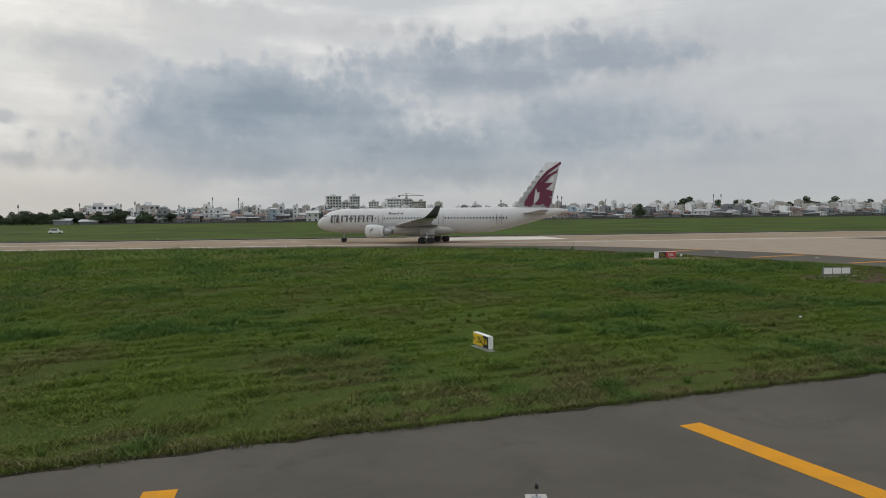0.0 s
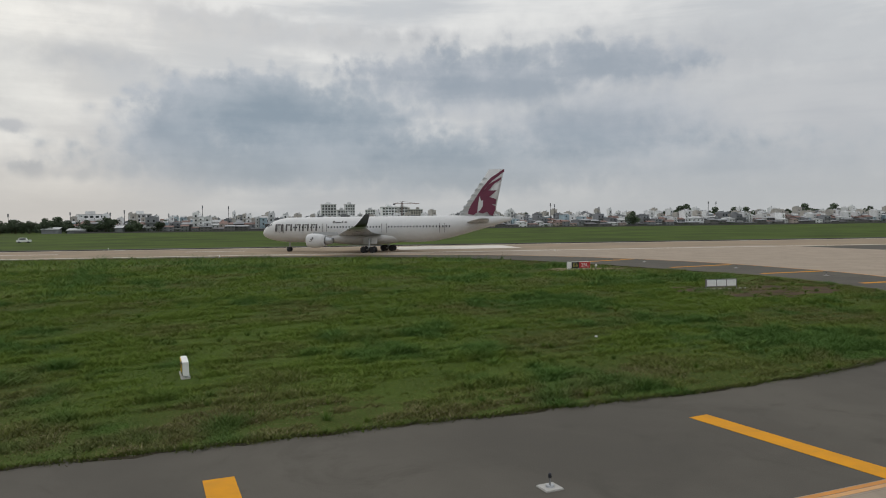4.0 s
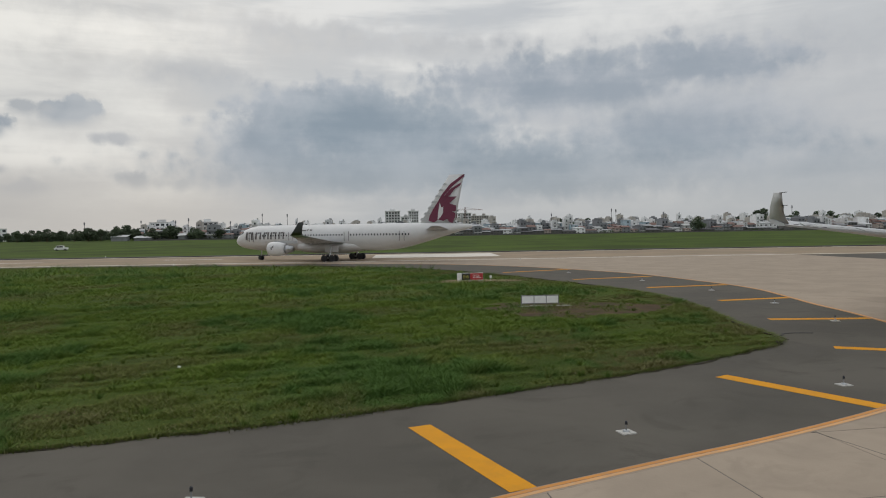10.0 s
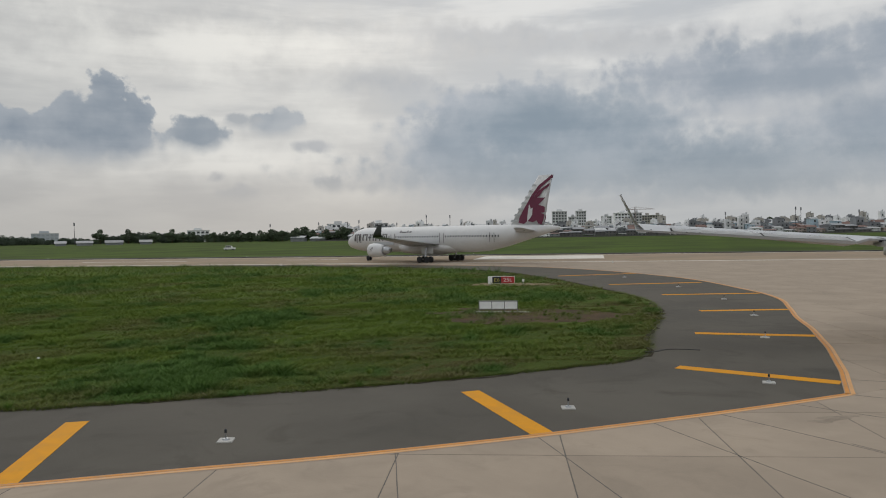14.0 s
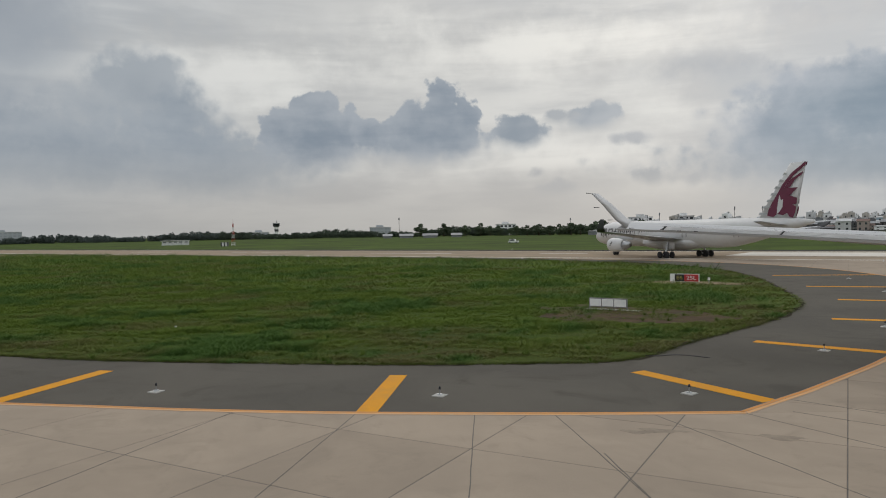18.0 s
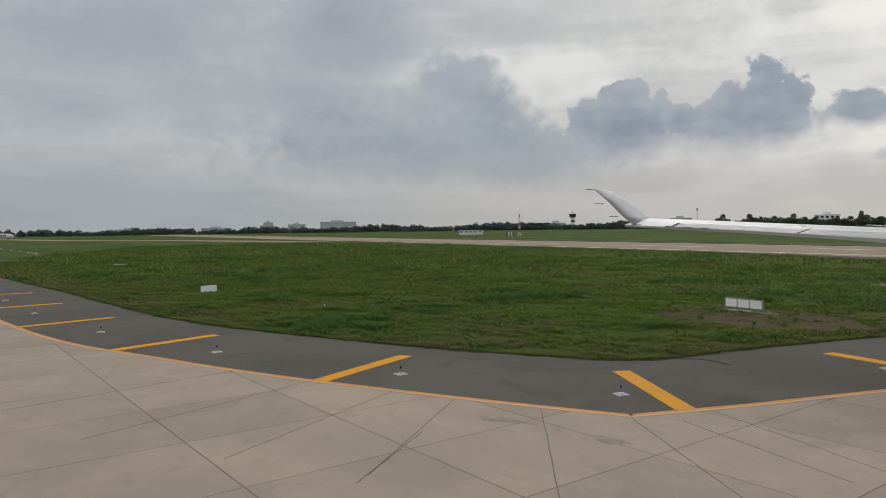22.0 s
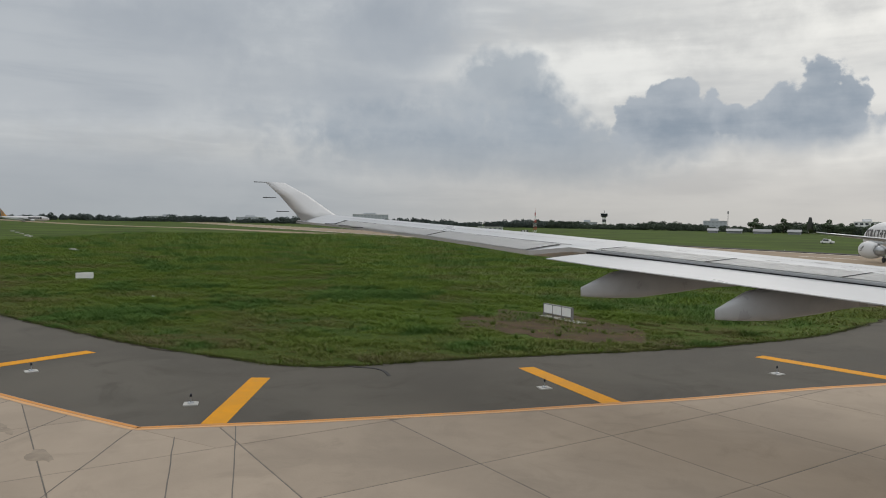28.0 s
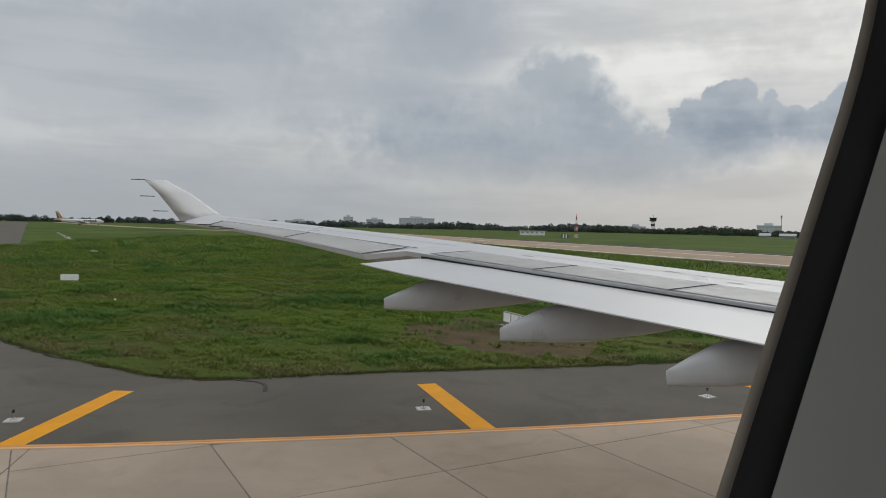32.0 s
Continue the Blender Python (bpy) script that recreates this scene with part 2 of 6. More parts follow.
# the cloud cover thickens towards the west (-x)
col = w.vec("MULTIPLY", col, w.mix(w.span(xyz[0], -1.0, -0.3), (0.72, 0.75, 0.78), (1.0, 1.0, 1.0)))
power = w.span(up, 0.25, 0.9, 1.0, 1.3)
back = w.add("ShaderNodeBackground", {0: col, 1: power})
w.add("ShaderNodeOutputWorld", {0: back.outputs[0]})

sun = new("sun", bpy.data.lights.new("sun", "SUN"))
sun.data.energy, sun.data.angle, sun.data.color = 0.5, radians(24), (1.0, 0.965, 0.92)
sun.matrix_world = look((0, 0, 60), (math.sin(radians(SUN_YAW)) * 60, -math.cos(radians(SUN_YAW)) * 60, 60 - 60 * math.tan(radians(SUN_UP))))

# ---- materials ----
def material(name, base, rough=0.7, vary=0.25, scale=3.0, fine=40.0, bump=0.15, metal=0.0, second=None, size=0.5, spec=0.5, tone=0.0, coat=0.0):
    """A surface whose colour wanders at two scales, with fine relief. second: a colour it wears or stains to."""
    m = bpy.data.materials.new(name)
    m.use_nodes = True
    n = Net(m.node_tree)
    b = m.node_tree.nodes["Principled BSDF"]
    at = n.add("ShaderNodeTexCoord").outputs["Object"]
    big, small = n.noise(at, scale, 5, 0.6, 0.4), n.noise(at, fine, 4, 0.6)
    dark = tuple(c * (1 - vary) for c in base)
    light = tuple(min(1, c * (1 + vary)) for c in base)
    col = n.mix(n.span(big, 0.3, 0.7), dark, light)
    if second:
        col = n.mix(n.math("MULTIPLY", n.span(n.noise(at, scale * 2.3, 6, 0.65, 1.0), 0.5, 0.72), size), col, second)
    col = n.mix(n.math("MULTIPLY", n.span(small, 0.35, 0.7), vary), col, dark)
    if tone:
        rnd = n.add("ShaderNodeObjectInfo").outputs["Random"]
        col = n.add("ShaderNodeHueSaturation", {"Value": n.span(rnd, 0, 1, 1 - tone, 1 + tone), "Color": col}).outputs[0]
    n.feed(b.inputs["Base Color"], col)
    n.feed(b.inputs["Roughness"], n.span(big, 0.2, 0.8, max(0.03, rough - 0.12), min(1, rough + 0.1)))
    b.inputs["Metallic"].default_value = metal
    b.inputs["Specular IOR Level"].default_value = spec
    b.inputs["Coat Weight"].default_value = coat
    if bump:
        bm_ = n.add("ShaderNodeBump", {"Strength": bump, "Distance": 0.02, "Height": small})
        n.feed(b.inputs["Normal"], bm_.outputs[0])
    return m


GRASS = material("grass_ground", (0.066, 0.098, 0.020), 0.95, 0.38, 0.035, 1.2, 0.8, second=(0.040, 0.058, 0.020), size=0.75, spec=0.05)
ASPHALT = material("asphalt", (0.109, 0.0995, 0.084), 0.9, 0.16, 0.16, 26, 0.4, second=(0.080, 0.074, 0.062), size=0.7, spec=0.1)
CONCRETE = material("concrete", (0.342, 0.281, 0.218), 0.9, 0.10, 0.28, 14, 0.25, second=(0.265, 0.22, 0.172), size=0.5, spec=0.12, tone=0.06)
RUNWAY = material("runway_concrete", (0.30, 0.235, 0.165), 0.9, 0.13, 0.08, 3, 0.2, second=(0.20, 0.165, 0.13), size=0.6, spec=0.12)
SEALANT = material("joint_sealant", (0.125, 0.108, 0.09), 0.8, 0.3, 3, 30, 0.1)
YELLOW = material("yellow_paint", (0.66, 0.29, 0.014), 0.75, 0.08, 1.2, 40, 0.15, second=(0.52, 0.26, 0.03), size=0.45, spec=0.15)
ORANGE = material("orange_paint", (0.60, 0.32, 0.125), 0.7, 0.10, 1.0, 30, 0.15, second=(0.50, 0.36, 0.22), size=0.6)
DEEP_ORANGE = material("deep_orange_paint", (0.56, 0.235, 0.045), 0.75, 0.12, 1.0, 30, 0.15, second=(0.40, 0.22, 0.09), size=0.6)
WHITE_MARK = material("white_marking", (0.66, 0.62, 0.55), 0.75, 0.12, 0.6, 20, 0.1, second=(0.42, 0.38, 0.32), size=0.5)
WHITE = material("white_paint", (0.80, 0.80, 0.78), 0.45, 0.05, 2, 30, 0.05, second=(0.60, 0.59, 0.55), size=0.3)
SIGN_YELLOW = material("sign_yellow", (0.80, 0.55, 0.03), 0.45, 0.05, 4, 40, 0.03)
DULL_YELLOW = material("dull_yellow_letters", (0.40, 0.36, 0.07), 0.5, 0.06, 4, 40, 0.03)
SIGN_RED = material("sign_red", (0.46, 0.035, 0.035), 0.45, 0.06, 4, 40, 0.03)
BLACK = material("black_plastic", (0.018, 0.018, 0.02), 0.5, 0.2, 8, 60, 0.05)
RUBBER = material("rubber", (0.028, 0.028, 0.03), 0.8, 0.25, 5, 60, 0.2)
METAL = material("bare_metal", (0.45, 0.46, 0.47), 0.38, 0.12, 4, 60, 0.05, metal=0.9)
PAD = material("pad_concrete", (0.44, 0.43, 0.40), 0.85, 0.12, 3, 40, 0.3, tone=0.06)
LENS_GLASS = material("lens_glass", (0.02, 0.022, 0.03), 0.3, 0.1, 8, 60, 0.0)
SKIN = material("aircraft_white", (0.64, 0.64, 0.635), 0.52, 0.03, 0.8, 20, 0.02, second=(0.56, 0.56, 0.55), size=0.25, spec=0.35)
BELLY = material("aircraft_grey", (0.48, 0.49, 0.49), 0.35, 0.05, 0.8, 20, 0.02)
MAROON = material("maroon_paint", (0.15, 0.022, 0.055), 0.4, 0.06, 1, 20, 0.02)
GREYMARK = material("grey_paint", (0.20, 0.19, 0.19), 0.4, 0.05, 1, 20, 0.02)
TIP_GREY = material("tip_grey", (0.10, 0.10, 0.105), 0.7, 0.05, 1, 20, 0.0, spec=0.2)
WING = material("wing_grey", (0.46, 0.47, 0.48), 0.34, 0.04, 0.35, 12, 0.0, second=(0.42, 0.43, 0.44), size=0.3)
# the wing's grey, brightened to offset the shading on spoilers and ailerons
WING_LIFTED = material("wing_grey_lifted", (0.66, 0.66, 0.65), 0.34, 0.04, 0.35, 12, 0.0, second=(0.58, 0.58, 0.57), size=0.3)
FAIRING = material("fairing_grey", (0.37, 0.38, 0.39), 0.36, 0.08, 1.2, 14, 0.02, second=(0.36, 0.37, 0.38), size=0.4)
VERGE = material("verge_soil", (0.040, 0.033, 0.020), 0.95, 0.45, 1.5, 14, 0.8, second=(0.035, 0.044, 0.015), size=0.8, spec=0.1)
TAR = material("tar", (0.02, 0.019, 0.017), 0.8, 0.3, 3, 30, 0.3)
GLASS = material("dark_glass", (0.03, 0.035, 0.045), 0.12, 0.2, 2, 20, 0.0)
TRUNK = material("bark", (0.10, 0.075, 0.05), 0.9, 0.3, 2, 20, 0.4)
LEAF = material("leaves", (0.095, 0.125, 0.075), 0.8, 0.45, 0.35, 2.5, 0.0, spec=0.2, tone=0.25)
# belt and far leaf colours have the haze of distance mixed in
BELT_LEAF = material("hazed_belt_leaves", (0.088, 0.112, 0.082), 0.85, 0.4, 0.2, 1.5, 0.0, spec=0.15)
HAZE_LEAF = material("hazed_far_leaves", (0.105, 0.128, 0.118), 0.9, 0.3, 0.05, 0.4, 0.0, spec=0.1)

# ---- building helpers ----
TURN = radians(15.5)
CA, SA = math.cos(TURN), math.sin(TURN)


def on(u, v, z=0.0):
    """A place from metres along the runway's direction (u) and across it (v)."""
    return Vector((u * CA - v * SA, u * SA + v * CA, z))


def spot(u, v, z=0.0, turn=0.0):
    return Matrix.Translation(on(u, v, z)) @ pose(0, 0, 0, 0, 0, 15.5 + turn)


def mesh_of(name, bm, mat):
    me = bpy.data.meshes.new(name)
    bm.normal_update()
    bm.to_mesh(me)
    bm.free()
    for m in mat if isinstance(mat, (list, tuple)) else (mat,):
        me.materials.append(m)
    return me


def thing(name, label, category, group="", m=None, kind=""):
    ob = new(name)
    ob.empty_display_size = 0.2
    if m is not None:
        ob.matrix_world = m
    return tagged(ob, label, category, group, kind)


def part(name, bm, mat, parent=None, label="", smooth=False):
    me = bm if isinstance(bm, bpy.types.Mesh) else mesh_of(name, bm, mat)
    if smooth:
        me.shade_smooth()
    ob = new(name, me)
    if parent is not None:
        ob.parent = parent
    return tagged(ob, label)


def box(bm, x0, x1, y0, y1, z0, z1, bevel=0.0, mat=0):
    r = bmesh.ops.create_cube(bm, size=1.0)
    for v in r["verts"]:
        v.co = Vector((x0 + (v.co.x + 0.5) * (x1 - x0), y0 + (v.co.y + 0.5) * (y1 - y0), z0 + (v.co.z + 0.5) * (z1 - z0)))
    fs = {f for v in r["verts"] for f in v.link_faces}
    for f in fs:
        f.material_index = mat
    if bevel:
        es = list({e for v in r["verts"] for e in v.link_edges})
        bmesh.ops.bevel(bm, geom=es, offset=bevel, segments=2, affect="EDGES")
    return bm


def boxed(*a, **k):
    return box(bmesh.new(), *a, **k)


def rod(bm, p, q, r0, r1=None, sides=10):
    p, q = Vector(p), Vector(q)
    d = q - p
    m = Matrix.Translation((p + q) / 2) @ d.to_track_quat("Z", "Y").to_matrix().to_4x4()
    bmesh.ops.create_cone(bm, cap_ends=True, segments=sides, radius1=r0, radius2=r0 if r1 is None else r1, depth=d.length, matrix=m)
    return bm


def sheet(points, z0, z1):
    """A flat slab over an outline given in world x, y."""
    bm = bmesh.new()
    f = bm.faces.new([bm.verts.new((p[0], p[1], z1)) for p in points])
    f.normal_update()
    if f.normal.z < 0:
        f.normal_flip()
    r = bmesh.ops.extrude_face_region(bm, geom=[f])
    low = [v for v in r["geom"] if isinstance(v, bmesh.types.BMVert)]
    for v in low:
        v.co.z = z0
    bmesh.ops.recalc_face_normals(bm, faces=bm.faces)
    return bm


def curve_through(pts, step=1.0):
    """A smooth line through the points (Catmull-Rom)."""
    pts = [Vector((*p, 0)) if len(p) == 2 else Vector(p) for p in pts]
    out = []
    for i in range(len(pts) - 1):
        a, b = pts[i], pts[i + 1]
        c, d = pts[max(i - 1, 0)], pts[min(i + 2, len(pts) - 1)]
        n = max(1, int((b - a).length / step))
        for k in range(n):
            s = k / n
            out.append(0.5 * ((2 * a) + (b - c) * s + (2 * c - 5 * a + 4 * b - d) * s * s + (3 * a - c - 3 * b + d) * s**3))
    out.append(pts[-1])
    return out


# ---- the ground ----
# inner edge of the paved shoulder, where the grass island begins
WEST = [(-900, -64), (-519, -27.8), (-97, 13.8)]
ISLAND = [(-87, 6.6), (-66, 8.8), (-45, 11.2), (-22.7, 14.3), (-3.1, 17.6), (5.5, 18.8), (12.5, 19.8), (21, 21.1), (27, 22.1), (33, 23.7), (37, 25.3), (41.2, 27.1), (44.7, 28.7), (48.6, 30.7), (51.8, 32.7), (53.6, 33.8), (55.2, 35.4), (55.9, 37.4), (56.2, 40.6), (57.0, 45.3), (58.0, 50.3), (58.5, 55.3), (58.2, 63.5), (55, 75), (49.5, 91), (42, 105), (30.5, 116), (15, 123), (-10, 128.5), (-60, 133), (-420, 147.5)]
# edge of the concrete taxiway (the double orange line)
EDGE_A = [(-900, -125), (-440, -56.4), (-137, -12.4), (-57, -0.3), (-40, 2.6), (-22.5, 5.3), (-5, 8.2), (10, 10.7), (25.2, 13.4), (31.8, 14.85), (36.6, 16.25), (39.3, 17.4), (43, 19.0), (46, 20.25), (50.2, 22.25), (54.5, 24.6), (58.2, 26.75), (61.45, 28.8)]
EDGE_B = [(61.45, 28.8), (62.2, 31.3), (62.6, 32.6), (63.4, 35.8), (64.1, 38.6), (64.75, 41.8), (65.5, 45.5), (66.2, 50.3), (67.4, 56), (68.6, 63), (68.2, 71.5), (65, 88), (55.5, 106.5), (43.5, 118), (26.5, 125.5), (-0.5, 131.4)]
FAR = 1900


def rise(u, v):
    """The field is raised a hand's width beyond the runway, to meet the town fitted to the view."""
    t = min(1.0, max(0.0, (v - 330) / 190))
    return 0.25 * t * t * (3 - 2 * t)


# the runway's two edges lean a little against the u axis
def near_side(u):
    return 132.0 - 0.04 * u


def far_side(u):
    return 173.0 - 0.04 * u


cuts_u = [-FAR, -1200, -800, *range(-600, 601, 40), 800, 1200, FAR]
cuts_v = [-FAR, -900, -400, -200, *range(-120, 190, 40), *range(194, 331, 8), 360, 420, 520, 700, 1000, 1400, FAR]
bm = bmesh.new()
grid = [[bm.verts.new(on(u, v, -0.05 + rise(u, v))) for u in cuts_u] for v in cuts_v]
for a, b in zip(grid, grid[1:]):
    for i in range(len(cuts_u) - 1):
        bm.faces.new((a[i], a[i + 1], b[i + 1], b[i]))
ground = part("ground", bm, GRASS, smooth=True)
tagged(ground, "green grass airfield ground reaching to the horizon", "ground", kind="structure")


def to_xy(line):
    return [on(p[0], p[1]) for p in line]


island_line = curve_through(ISLAND, 2.0)
edge_a, edge_b = curve_through(EDGE_A, 1.0), curve_through(EDGE_B, 1.0)
# asphalt apron under everything paved: taxiway strip, the turn and the runway shoulder
outer = [(-420, far_side(-420) + 2.5), (500, far_side(500) + 2.5), (500, -160), (-900, -160)]
pave = part("pavement", sheet(to_xy(WEST) + [on(p.x, p.y) for p in island_line] + to_xy(outer), -0.4, -0.006), ASPHALT)
tagged(pave, "dark grey asphalt taxiway shoulder round the grass", "pavement", kind="structure")
# concrete sub-slab of taxiway, connector and runway; its joints lie lower than the slabs
bed_line = [on(p.x, p.y) for p in edge_a] + [on(p.x, p.y) for p in edge_b[1:]]
bed = part("taxiway_bed", sheet(bed_line + to_xy([(u, near_side(u) - 0.3) for u in (0, 60, 110)] + [(110, -130), (-900, -130)]), -0.3, 0.002), SEALANT)
tagged(bed, "dark sealed joints of the concrete taxiway", "taxiway", kind="structure")
runway = part("runway", sheet(to_xy([(-900, near_side(-900)), (700, near_side(700)), (700, far_side(700)), (-900, far_side(-900))]), -0.3, 0.006), RUNWAY)
tagged(runway, "long tan concrete runway between grass strips", "runway", kind="structure")


def strip(line, width, z, thick=0.008, shift=0.0):
    """A painted band along a line of u, v points."""
    bm = bmesh.new()
    rows = []
    for i, p in enumerate(line):
        a, b = line[max(i - 1, 0)], line[min(i + 1, len(line) - 1)]
        d = (b - a).normalized()
        n = Vector((-d.y, d.x, 0))
        rows.append([bm.verts.new(on(*(p + n * (shift + s * width / 2)).xy, z + dz)) for s, dz in ((-1, 0), (1, 0), (1, -thick), (-1, -thick))])
    for r, q in zip(rows, rows[1:]):
        for k in range(4):
            bm.faces.new((r[k], r[(k + 1) % 4], q[(k + 1) % 4], q[k]))
    bmesh.ops.recalc_face_normals(bm, faces=bm.faces)
    return bm


for line in (edge_a, edge_b):
    tagged(part("edge_beam", strip(line, 0.40, 0.013), CONCRETE), "narrow concrete rim that carries the orange lines", "kerb", kind="structure")
    for shift, paint in ((-0.06, ORANGE), (0.10, DEEP_ORANGE)):
        tagged(part("edge_line", strip(line, 0.135, 0.018, shift=shift), paint), "worn orange painted edge line of the taxiway", "road marking", "double edge line", "structure")

# yellow shoulder bars: outer end, inner end
BARS = [((-54.3, 5.9), (-55.9, -0.3)), ((-38.0, 8.6), (-39.1, 2.9)), ((-21.2, 11.3), (-22.3, 5.6)), ((-1.67, 15.4), (-1.75, 9.0)), ((11.46, 17.1), (12.6, 11.3)), ((24.6, 19.27), (26.15, 13.8)), ((36.95, 22.87), (38.95, 17.5)), ((48.6, 28.2), (51.35, 23.0)), ((56.5, 33.4), (61.8, 30.75)), ((58.9, 43.3), (64.75, 42.6)), ((61.1, 54.2), (67.0, 55.1)), ((60.2, 66.6), (68.3, 67.8)), ((56.5, 78.5), (65.9, 80.8)), ((51.2, 92.9), (61.0, 97.1))]
for (a, b) in BARS:
    p, q = Vector((*a, 0)), Vector((*b, 0))
    tagged(part("shoulder_bar", strip([p, (p + q) / 2, q], 0.69, 0.003), YELLOW), "broad yellow painted bar across the asphalt shoulder", "road marking", "yellow shoulder bars", "structure")

# white runway markings
for (u0, u1, v0, v1) in [(34, 60, 148.5, 166.5), (-9.5, 2.5, 155.2, 156.3), (-60, -33, 152.5, 153.5), (-120, -92, 152.5, 153.5), (-180, -152, 152.5, 153.5), (-900, 700, 134.0, 135.2), (-900, 700, 171.2, 172.0)]:
    n = max(1, int((u1 - u0) / 40))
    line = [Vector((u0 + (u1 - u0) * k / n, (v0 + v1) / 2 - 0.04 * (u0 + (u1 - u0) * k / n), 0)) for k in range(n + 1)]
    tagged(part("runway_marking", strip(line, v1 - v0, 0.012), WHITE_MARK), "faded white painted marking on the runway", "road marking", "runway markings", "structure")

exit_line = curve_through([(-1150, -60), (-821, -15), (-472, 46), (-343, 96), (-219, 122), (-125, 141), (-68, 149)], 8.0)
tagged(part("exit_taxiway", strip(exit_line, 17.0, 0.0, 0.2), RUNWAY), "pale curved exit taxiway leading off the runway", "taxiway", kind="structure")

ragged = random.Random(4)
tagged(part("verge", strip([Vector((p.x + ragged.uniform(-0.2, 0.2), p.y + ragged.uniform(-0.2, 0.2), 0)) for p in curve_through(ISLAND, 0.6) if p.x > -90 and p.y < 120], 0.22, 0.0, 0.05), VERGE), "dark crumbly soil rim along the asphalt", "ground", kind="structure")
tagged(part("gutter", strip([Vector((u, far_side(u) + 2.4, 0)) for u in range(-420, 501, 40)], 4.2, 0.14, 0.4), TAR), "dark drain strip along the runway's far side", "gutter", kind="structure")

# ---- airliners standing on the field ----
def loft(rings, sides=28):
    """A skin over rings of (x, centre z, half width, half height)."""
    bm = bmesh.new()
    rows = []
    for x, cz, ry, rz in rings:
        rows.append([bm.verts.new((x, ry * math.cos(2 * math.pi * k / sides), cz + rz * math.sin(2 * math.pi * k / sides))) for k in range(sides)])
    for a, b in zip(rows, rows[1:]):
        for k in range(sides):
            bm.faces.new((a[k], a[(k + 1) % sides], b[(k + 1) % sides], b[k]))
    bm.faces.new(rows[0])
    bm.faces.new(rows[-1])
    bmesh.ops.recalc_face_normals(bm, faces=bm.faces)
    return bm


FOIL = [(0.0, 0.0), (0.02, 0.35), (0.12, 0.85), (0.32, 1.0), (0.62, 0.62), (1.0, 0.03), (0.62, -0.4), (0.32, -0.6), (0.12, -0.6), (0.02, -0.3)]


def foil_skin(stations, upright=False, thick=0.06):
    """A wing through stations of (leading x, span, z, chord). x grows aft."""
    bm = bmesh.new()
    rows = []
    for x, y, z, c in stations:
        row = []
        for f, h in FOIL:
            p = (x + f * c, y, z + h * thick * c)
            row.append(bm.verts.new((p[0], h * thick * c, y) if upright else p))
        rows.append(row)
    n = len(FOIL)
    for a, b in zip(rows, rows[1:]):
        for k in range(n):
            bm.faces.new((a[k], a[(k + 1) % n], b[(k + 1) % n], b[k]))
    bm.faces.new(rows[0])
    bm.faces.new(rows[-1])
    bmesh.ops.recalc_face_normals(bm, faces=bm.faces)
    return bm


def wheel(x, y, z, r, wide):
    bm = bmesh.new()
    rod(bm, (x, y - wide / 2, z), (x, y + wide / 2, z), r, sides=18)
    bmesh.ops.bevel(bm, geom=[e for e in bm.edges if e.calc_face_angle(0) > 1.0], offset=r * 0.22, segments=2, affect="EDGES")
    return bm


def on_fin(outline, y, s, fx, fz):
    """A flat plate on the fin's side."""
    bm = bmesh.new()
    f = bm.faces.new([bm.verts.new((fx(px, pz), y * (1 - 0.6 * pz), fz(pz))) for px, pz in outline])
    r = bmesh.ops.extrude_face_region(bm, geom=[f])
    for v in r["geom"]:
        if isinstance(v, bmesh.types.BMVert):
            v.co.y += 0.03 * s
    bmesh.ops.recalc_face_normals(bm, faces=bm.faces)
    return bm


